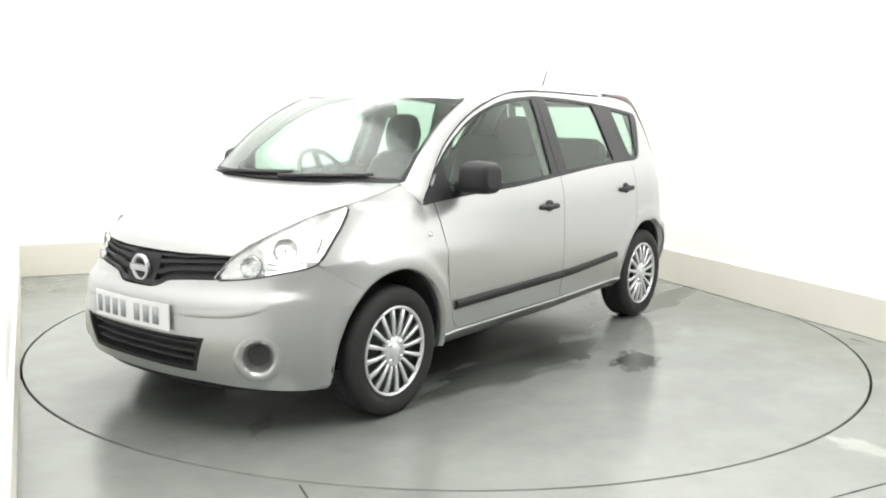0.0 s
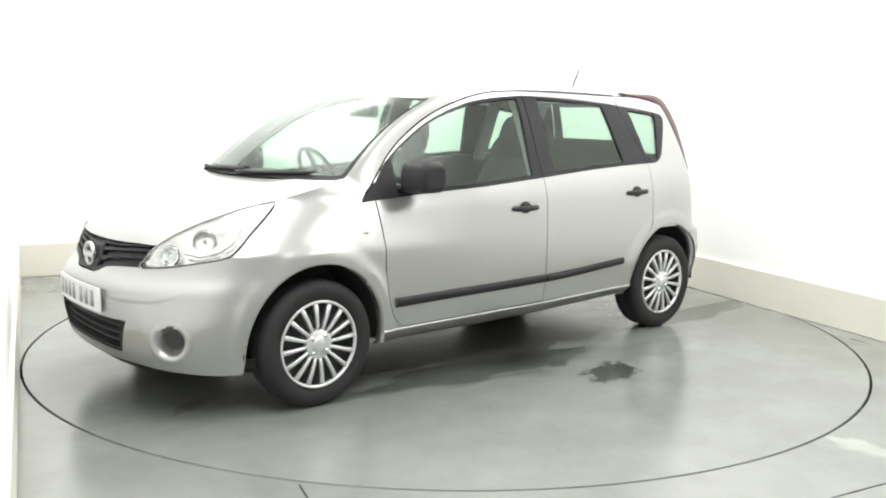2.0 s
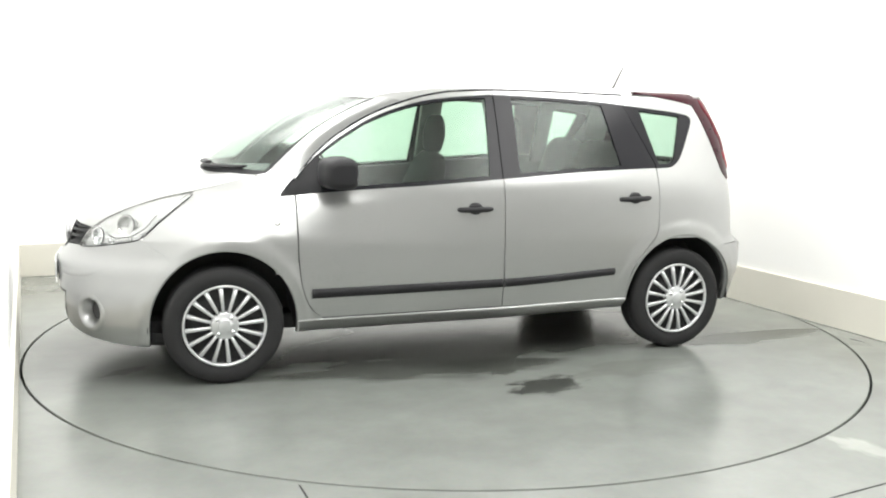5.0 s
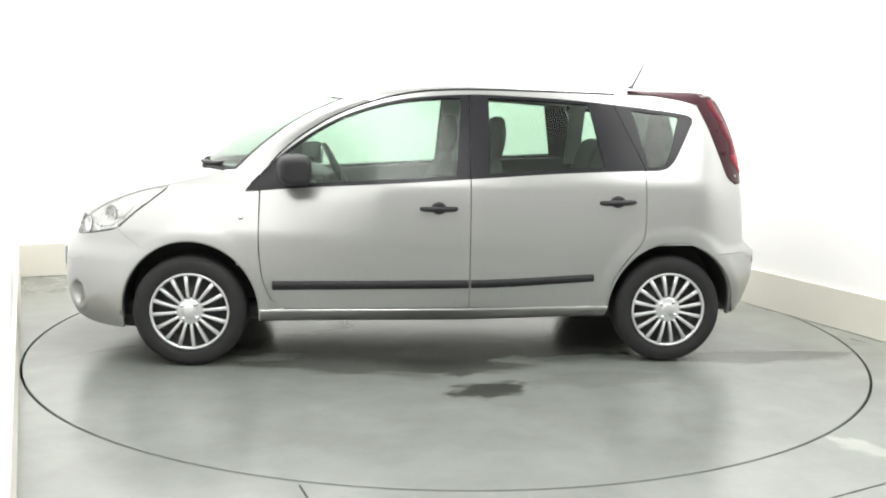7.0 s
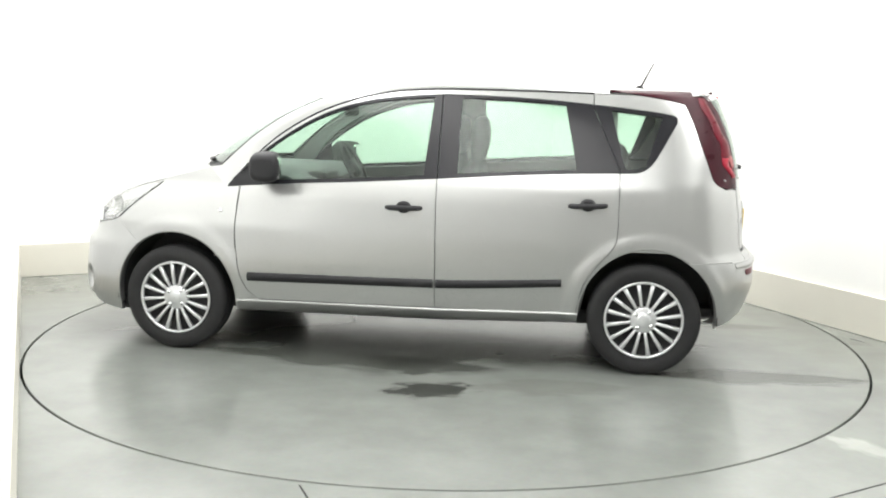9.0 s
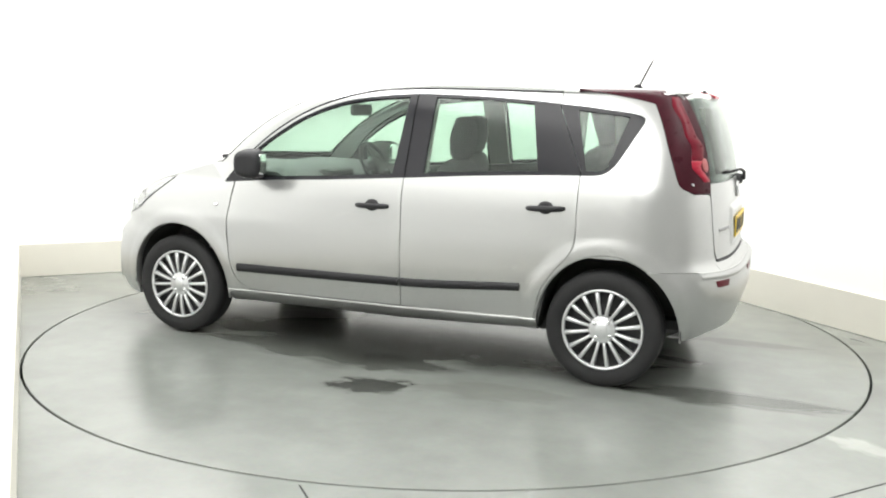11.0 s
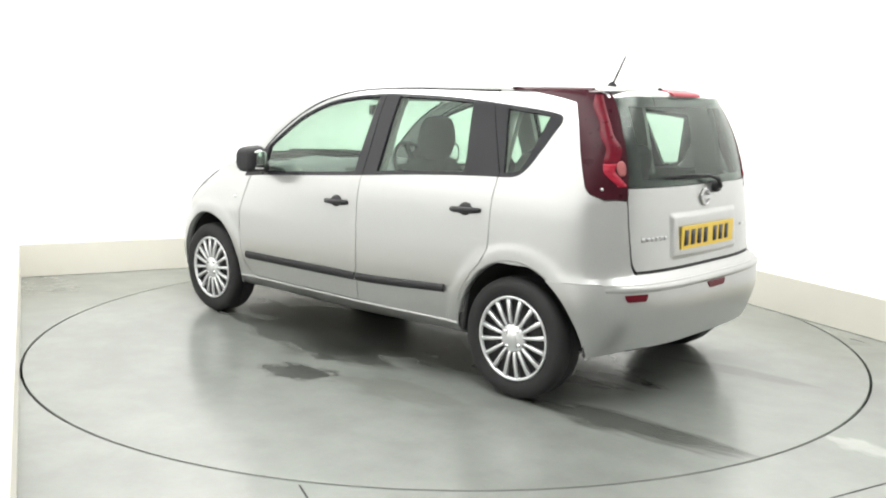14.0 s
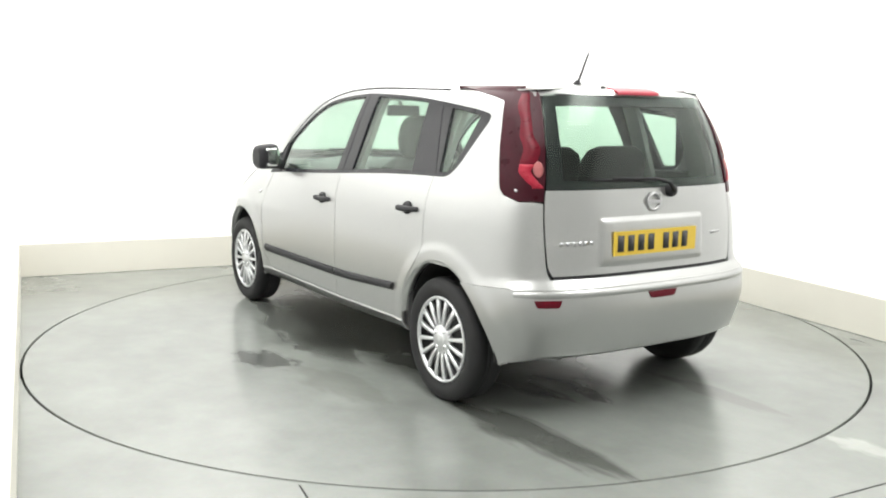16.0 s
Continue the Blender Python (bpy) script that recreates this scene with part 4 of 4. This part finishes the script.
    box(bm, c + Vector((-.008, -.046, -.009)), c + Vector((.004, .046, .009)), .002)
    part("rear_badge", bm, DULL_CHROME, tg, "round chrome maker's badge")
    for k in range(6):
        bm = bmesh.new()
        y = .53 - k * .030
        sheet(bm, [[rear(yy, z, .003) for yy in (y, y - .020)] for z in (.793, .811)], .003, (-1, 0, .8))
        part("lettering_bar", bm, DULL_CHROME, tg, "small chrome lettering")
    bm = bmesh.new()
    sheet(bm, [[rear(yy, z, .003) for yy in (-.40, -.48)] for z in (.80, .812)], .003, (-1, 0, .8))
    part("lettering_bar", bm, DULL_CHROME, tg, "small chrome lettering")
    # spoiler with the high brake light
    bm = bmesh.new()
    grid = [[Vector((-1.60 - .10 * k + .10 * abs(u) ** 3, .53 * u, 1.489 - .014 * k - .012 * u * u - (.02 if k > .95 else 0))) for u in steps(-1, 1, 24)] for k in (0, .4, .8, 1.0)]
    sheet(bm, grid, .012, (-1.4, 0, 1))
    part("tailgate_spoiler", bm, SILVER, tg)
    bm = bmesh.new()
    sheet(bm, [[Vector((-1.63 - .078 * k + .10 * abs(y / .53) ** 3, y, 1.4915 - .014 * k * (1 + .7 * k))) for y in steps(-.13, .13, 10)] for k in steps(.0, 1.0, 4)] + [[Vector((-1.709 + .10 * abs(y / .53) ** 3, y, 1.456)) for y in steps(-.13, .13, 10)]], .008, (-1.4, 0, 1))
    part("brake_light", bm, RED_BRIGHT, tg, "red high-level brake light")

    bm = bmesh.new()
    loft(bm, [[Vector((-1.655 + .012 * r * math.cos(a), .175 + .012 * r * math.sin(a), 1.4835 + h)) for a in steps(0, 2 * math.pi, 12)[:-1]] for r, h in ((1, 0), (.9, .009), (.4, .013))])
    part("washer_nozzle", bm, BLACK_PLASTIC, tg, "small black washer nozzle")

    # tail lamps
    def tail_lamp(s):
        fa = lambda z: turn_for(rear_turn, 0, lamp_front(z), z)
        bm = bmesh.new()
        turn_panel(bm, rear_turn, steps(.988, 1.478, 20), fa, lambda z: gate_turn(z) + .003, 12, s, .004, .02)
        tl = part("tail_lamp", bm, RED_DARK, car, "tall dark red tail lamp running up to the roof")
        def strip(z, u, o):
            """A place on the lamp, u from 0 at the tailgate to 1 at the quarter."""
            b = gate_turn(z) + .004
            p = rear_turn(b + (fa(z) - b) * u, z, o)
            return Vector((p.x, p.y * s, p.z))
        inner = [(1.052, .03), (1.084, .18), (1.116, .29), (1.158, .17), (1.212, .09), (1.276, .24), (1.329, .27), (1.403, .30), (1.455, .28)]
        outer = [(1.052, .26), (1.084, .44), (1.116, .56), (1.158, .53), (1.212, .46), (1.276, .56), (1.329, .54), (1.403, .62), (1.455, .52)]
        for name, za, zb, mat, words in (("brake_lens", 1.150, 1.455, RED_LENS, "winding red lens strip"), ("crescent_lens", 1.045, 1.148, RED_BRIGHT, "bright red crescent lens")):
            bm = bmesh.new()
            grid = []
            for z in steps(za, zb, 24):
                a, b = table(inner, z), table(outer, z)
                fade = min(1, (z - za) / .012 + .3, (zb - z) / .012 + .3)
                grid.append([strip(z, a + (b - a) * k, .0062 + .006 * fade * math.sin(math.pi * k) ** .7 + .0004 * math.sin(z * 260)) for k in steps(0, 1, 6)])
            sheet(bm, grid, .003, (0, 0, .8))
            part(name, bm, mat, tl, words)
        # pale centre lens, and a chrome dot modelled in place of a glint
        for name, zc, uc, hz, hu, mat, words in (("reversing_lens", 1.125, .14, .036, .11, PINK_LENS, "small pale centre lens"), ("glint_dot", 1.034, .62, .007, .040, DULL_CHROME, "small chrome dot standing in for a glint")):
            bm = bmesh.new()
            loft(bm, [[strip(zc + hz * r * math.sin(a), uc + hu * r * math.cos(a), o) for a in steps(0, 2 * math.pi, 18)[:-1]] for r, o in ((1, .0055), (.86, .0085), (.4, .0095))])
            part(name, bm, mat, tl, words)
        # arm of the lamp along the roof's edge
        bm = bmesh.new()
        grid = []
        for t in steps(0, 1, 16):
            x = -1.08 - .43 * t
            z = ditch(x)
            zl = table([(-1.52, 1.405), (-1.477, 1.42), (-1.408, 1.438), (-1.29, 1.459), (-1.165, 1.477), (-1.07, 1.484)], x)
            grid.append([flank(x, zl, s, .004), flank(x, (zl + z + .012) / 2, s, .006), flank(x, z + .012, s, .004), Vector((x, s * (side(x, z) - .03 - .02 * t), z + .024 + .004 * t))])
        sheet(bm, grid, .01, (-1.2, 0, 1))
        part("lamp_arm", bm, RED_DARK, tl, "thin dark red lamp arm along the roof edge")
    both(tail_lamp)

    # rear bumper
    bm = bmesh.new()
    def arch_rear(z):
        d = (z - .292) / ARCH_RZ
        x = ARCH_R - ARCH_RX * math.sqrt(max(0, 1 - d * d)) if z > .292 else ARCH_R - ARCH_RX
        return turn_for(rear_turn, 0, x, z)
    turn_panel(bm, rear_turn, steps(.268, .612, 22), lambda z: -arch_rear(z), arch_rear, 64, out=.012)
    for v in bm.verts:
        v.co.z += .034 * clamp((.76 - abs(v.co.y)) / .16) * clamp((.45 - v.co.z) / .182)
    turn_panel(bm, rear_turn, steps(.609, .647, 4), lambda z: -turn_for(rear_turn, 1, .60, z), lambda z: turn_for(rear_turn, 1, .60, z), 40, out=.001)
    grid = [[Vector((rear(y, .268, .012).x + d, y, .268 + .034 * clamp((.76 - abs(y)) / .16) - h)) for y in steps(-.70, .70, 40)] for d, h in ((0, 0), (.02, .012), (.12, .012))]
    sheet(bm, grid, .006, (-1, 0, .8))
    # step along the bumper
    grid = [[rear(y, z, o) for y in steps(-.74, .74, 40)] for z, o in ((.574, .012), (.582, .021), (.596, .022), (.614, .004))]
    sheet(bm, grid, .003, (-1, 0, .5))
    rb = part("rear_bumper", bm, SILVER, car, "silver rear bumper")
    for y0, y1, zz in ((.672, .560, .552), (.088, -.088, .558)):
        bm = bmesh.new()
        mid = (y0 + y1) / 2
        sheet(bm, [[rear(mid + (y - mid) * k, z, .0165 - .003 * (k < .75)) for y in steps(y0, y1, 8)] for z, k in ((zz - .018, .70), (zz - .013, .84), (zz + .004, .96), (zz + .015, 1.0))], .006, (-1, 0, .5))
        part("bumper_reflector", bm, RED_LENS, rb, "red bumper reflector")

    # underside, arches and inner lining
    bm = bmesh.new()
    box(bm, (-1.50, -.62, .215), (1.75, .62, .30), .02)
    box(bm, (-1.72, -.58, .275), (-1.45, .58, .33), .02)
    for sg in (1, -1):
        box(bm, (-.94, sg * .62 if sg > 0 else -.72, .245), (.93, .72 if sg > 0 else -.62, .30), .01)
    part("floor_pan", bm, DARK, car, "dark underbody")
    bm = bmesh.new()
    tube(bm, [(.3, .28, .185), (-.5, .28, .18), (-.9, .30, .2), (-1.55, .40, .240), (-1.70, .42, .262)], .024, 10)
    tube(bm, [(.55, -.3, .19), (.1, -.3, .185)], .03, 8)
    part("exhaust", bm, TRIM_GREY, car, "grey exhaust pipe under the car")

    def liner(s):
        for c in (ARCH_F, ARCH_R):
            bm = bmesh.new()
            grid = [[Vector((c - .366 * math.cos(a), s * y, .292 + .389 * math.sin(a))) for y in steps(.48, .775, 3)] for a in steps(-.05, math.pi + .05, 24)]
            sheet(bm, grid, .004, (c, s * .6, 2.0))
            grid = [[Vector((c - .366 * r * math.cos(a), s * .48, .292 + .389 * r * math.sin(a))) for r in (.02, 1)] for a in steps(-.05, math.pi + .05, 24)]
            sheet(bm, grid, .004, (c, 0, .3))
            part("arch_liner", bm, DARK, car)
        bm = bmesh.new()
        flank_panel(bm, cols(-1.60, 1.0, .05), lambda x: max(.26, arch(x, ARCH_R) + .02, arch(x, ARCH_F) + .02), lambda x: win_low(x) - .004 if x > -1.3 else 1.06, 8, s, -.03, .02)
        part("door_lining", bm, TRIM_GREY, car, "dark grey inner door lining")
        for x0, x1 in ((-.15, -.29), (-1.03, -1.13), (-1.42, -1.58)):
            bm = bmesh.new()
            flank_panel(bm, cols(x0, x1, .03), lambda x: 1.02, lambda x: ditch(x) - .03, 6, s, -.05, .03)
            part("pillar_lining", bm, PILLAR_TRIM, car)
    both(liner)

    # cabin
    def soft_block(bm, rows, n=20, pw=.35):
        """Rings of (centre, half width y, half depth along d, direction d)."""
        rings = []
        for c, hy, hd, d in rows:
            d = Vector(d).normalized()
            rings.append([Vector(c) + Vector((0, hy, 0)) * math.copysign(abs(math.cos(a)) ** pw, math.cos(a)) + d * (hd * math.copysign(abs(math.sin(a)) ** pw, math.sin(a))) for a in steps(0, 2 * math.pi, n)[:-1]])
        return loft(bm, rings)

    def seat(x, y):
        bm = bmesh.new()
        soft_block(bm, [((x + .27, y, .50), .20, .05, (0, 0, 1)), ((x + .24, y, .52), .25, .09, (0, 0, 1)), ((x, y, .51), .26, .10, (0, 0, 1)), ((x - .2, y, .50), .24, .08, (0, 0, 1))])
        b0 = Vector((x - .20, y, .54))
        up = Vector((-.30, 0, .95)).normalized()
        d = Vector((.95, 0, .30))
        st = part("front_seat", bm, SEAT_CLOTH, car, "dark cloth front seat")
        bm = bmesh.new()
        soft_block(bm, [(b0, .22, .05, d), (b0 + up * .1, .25, .09, d), (b0 + up * .35, .25, .08, d), (b0 + up * .52, .21, .06, d), (b0 + up * .58, .15, .03, d)])
        part("backrest", bm, SEAT_CLOTH, st)
        bm = bmesh.new()
        h, up = b0 + up * .615 + Vector((.012, 0, 0)), Vector((-.10, 0, 1)).normalized()
        d = Vector((1, 0, .10))
        soft_block(bm, [(h - up * .03, .085, .030, d), (h, .118, .046, d), (h + up * .08, .135, .056, d), (h + up * .15, .122, .050, d), (h + up * .195, .095, .038, d), (h + up * .212, .05, .018, d)], 24, pw=.72)
        part("headrest", bm, SEAT_CLOTH, st)
        for o in (-.05, .05):
            bm = bmesh.new()
            tube(bm, [h - up * .09 + Vector((0, o, 0)), h + up * .05 + Vector((0, o, 0))], .007, 6)
            part("headrest_post", bm, CHROME, st)
    seat(.01, .385)
    seat(.21, -.36)
    bm = bmesh.new()
    soft_block(bm, [((-.52, 0, .50), .60, .05, (0, 0, 1)), ((-.60, 0, .52), .64, .09, (0, 0, 1)), ((-.95, 0, .52), .64, .1, (0, 0, 1))])
    bench = part("rear_seat", bm, SEAT_CLOTH, car, "dark cloth rear bench seat")
    # split backrest, the wider part on the left
    for y, hw in ((.225, .355), (-.395, .205)):
        bm = bmesh.new()
        b0, up, d = Vector((-.98, y, .55)), Vector((-.28, 0, .96)).normalized(), Vector((.96, 0, .28))
        soft_block(bm, [(b0, hw, .06, d), (b0 + up * .2, hw + .015, .08, d), (b0 + up * .58, hw, .06, d), (b0 + up * .635, hw - .02, .045, d), (b0 + up * .665, hw - .07, .02, d)], 28)
        part("backrest", bm, SEAT_CLOTH, bench)
    bm = bmesh.new()
    grid = []
    for t in steps(0, 1, 8):
        x = 1.22 - .55 * t
        z = 1.015 - .01 * t if t < .75 else 1.005 - .28 * (t - .75)
        grid.append([Vector((x - .12 * abs(u) ** 2, .67 * u, z + .012 * math.cos(u * 7) - .02 * abs(u) ** 4)) for u in steps(-1, 1, 24)])
    sheet(bm, grid, .02, (1.0, 0, .3))
    box(bm, (.66, -.64, .55), (.80, .64, .93), .04)
    db = part("dashboard", bm, TRIM_GREY, car, "dark grey dashboard")
    bm = bmesh.new()
    box(bm, (.60, -.14, .45), (.74, .14, .98), .03)
    part("centre_console", bm, BLACK_PLASTIC, db)
    # steering wheel on the right
    c = Vector((.55, -.36, .975))
    m = Matrix.Translation(c) @ pose(0, 0, 0, 0, -62, 0)
    bm = bmesh.new()
    lathe(bm, [(.180 + .015 * math.cos(a), .013 * math.sin(a)) for a in steps(0, 2 * math.pi, 8)[:-1]], 36, "Z", closed=True)
    bmesh.ops.transform(bm, matrix=m, verts=bm.verts[:])
    sw = part("steering_wheel", bm, BLACK_PLASTIC, car, "black steering wheel")
    bm = bmesh.new()
    lathe(bm, [(.001, .02), (.06, .018), (.07, 0), (.06, -.03), (.001, -.03)], 20, "Z")
    box(bm, (.05, -.02, -.01), (.172, .02, .008), .004)
    for a in (90, -90):
        ring = [Vector((math.cos(radians(a)) * r - math.sin(radians(a)) * w, math.sin(radians(a)) * r + math.cos(radians(a)) * w, 0)) for r, w in ((.05, .025), (.05, -.025), (.17, -.018), (.17, .018))]
        loft(bm, [[p + Vector((0, 0, -.008)) for p in ring], [p + Vector((0, 0, .006)) for p in ring]])
    bmesh.ops.transform(bm, matrix=m, verts=bm.verts[:])
    part("wheel_boss", bm, BLACK_PLASTIC, sw)
    bm = bmesh.new()
    box(bm, (.46, -.12, 1.325), (.50, .12, 1.395), .015)
    tube(bm, [(.49, 0, 1.38), (.53, 0, 1.42)], .012, 8)
    part("rear_view_mirror", bm, TRIM_GREY, car, "inside rear-view mirror")

    # windscreen wipers
    for y0, y1, v0, v1 in ((-.40, .14, .0, .03), (.10, .52, .0, .03)):
        bm = bmesh.new()
        pts = [ws((y0 + (y1 - y0) * t) / .66, v0 + (v1 - v0) * t) + Vector((.008, 0, .010)) for t in steps(0, 1, 8)]
        tube(bm, pts, .011, 8, .7)
        w = part("wiper", bm, BLACK_PLASTIC, car, "black windscreen wiper")
        bm = bmesh.new()
        tube(bm, [p + Vector((-.016, .02, .006)) for p in pts[2:]], .007, 6)
        part("wiper_blade", bm, BLACK_PLASTIC, w)

    # wheels
    tyre_prof = [(.205, -.075), (.225, -.088), (.258, -.092), (.282, -.084), (.293, -.068), (.297, -.045), (.2955, -.04), (.297, -.015), (.2935, -.012), (.2935, -.008), (.297, -.005),
                 (.297, .005), (.2935, .008), (.2935, .012), (.297, .015), (.2955, .04), (.297, .045), (.293, .068), (.282, .084), (.258, .092), (.225, .088), (.205, .075)]

    def shared(name, bm, mat):
        me = bpy.data.meshes.new(name)
        bm.normal_update()
        bm.to_mesh(me)
        bm.free()
        me.materials.append(mat)
        return me
    bm = bmesh.new()
    lathe(bm, [(.207, -.075), (.207, .070), (.199, .066), (.197, .045), (.17, .030), (.12, .028), (.11, .044), (.001, .044)], 48)
    rim_me = shared("wheel", bm, DARK)
    bm = bmesh.new()
    lathe(bm, tyre_prof, 72)
    tyre_me = shared("tyre", bm, RUBBER)
    bm = bmesh.new()
    lathe(bm, [(.206, .066), (.2075, .080), (.203, .086), (.195, .083), (.192, .070)], 64)
    ring_me = shared("cover_ring", bm, WHEEL_SILVER)
    bm = bmesh.new()
    lathe(bm, [(.072, .055), (.070, .076), (.060, .082), (.036, .079), (.033, .086), (.030, .088), (.001, .089)], 40)
    hub_me = shared("cover_hub", bm, WHEEL_SILVER)
    bm = bmesh.new()
    rings = []
    for r, w, o in ((.060, .0075, .077), (.09, .0085, .083), (.14, .0100, .084), (.197, .0125, .080)):
        rings.append([Vector((r, oo, ww)) for ww, oo in ((-w, o - .016), (-w * .75, o), (w * .75, o), (w, o - .016))])
    loft(bm, rings)
    spoke_me = shared("spoke", bm, WHEEL_SILVER)
    bm = bmesh.new()
    lathe(bm, [(.011, .078), (.010, .086), (.001, .087)], 10)
    nut_me = shared("wheel_bolt", bm, CHROME)
    for x in (1.30, -1.30):
        for s in (1, -1):
            wh = new("wheel", rim_me)
            wh.parent = car
            wh.matrix_basis = pose(x, s * WHEEL_Y, WHEEL_Z, 0, 5 if x > 0 else 10, 0 if s > 0 else 180)
            tagged(wh, "road wheel with a sixteen-spoke silver cover")
            for nm, me in (("tyre", tyre_me), ("cover_ring", ring_me), ("cover_hub", hub_me)):
                o = new(nm, me)
                o.parent = wh
            for k in range(16):
                o = new("spoke", spoke_me)
                o.parent = wh
                o.matrix_basis = pose(0, 0, 0, 0, k * 22.5, 0)
            for k in range(4):
                a = math.pi / 4 + math.pi / 2 * k
                o = new("wheel_bolt", nut_me)
                o.parent = wh
                o.matrix_basis = Matrix.Translation((.050 * math.cos(a), 0, .050 * math.sin(a)))
    return car


car = build_car()


def motions():
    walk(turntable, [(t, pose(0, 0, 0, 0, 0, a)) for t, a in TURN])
    walk(car, [(t, pose(0, 0, 0, 0, 0, a) @ CAR_ON_TABLE) for t, a in TURN])


motions()
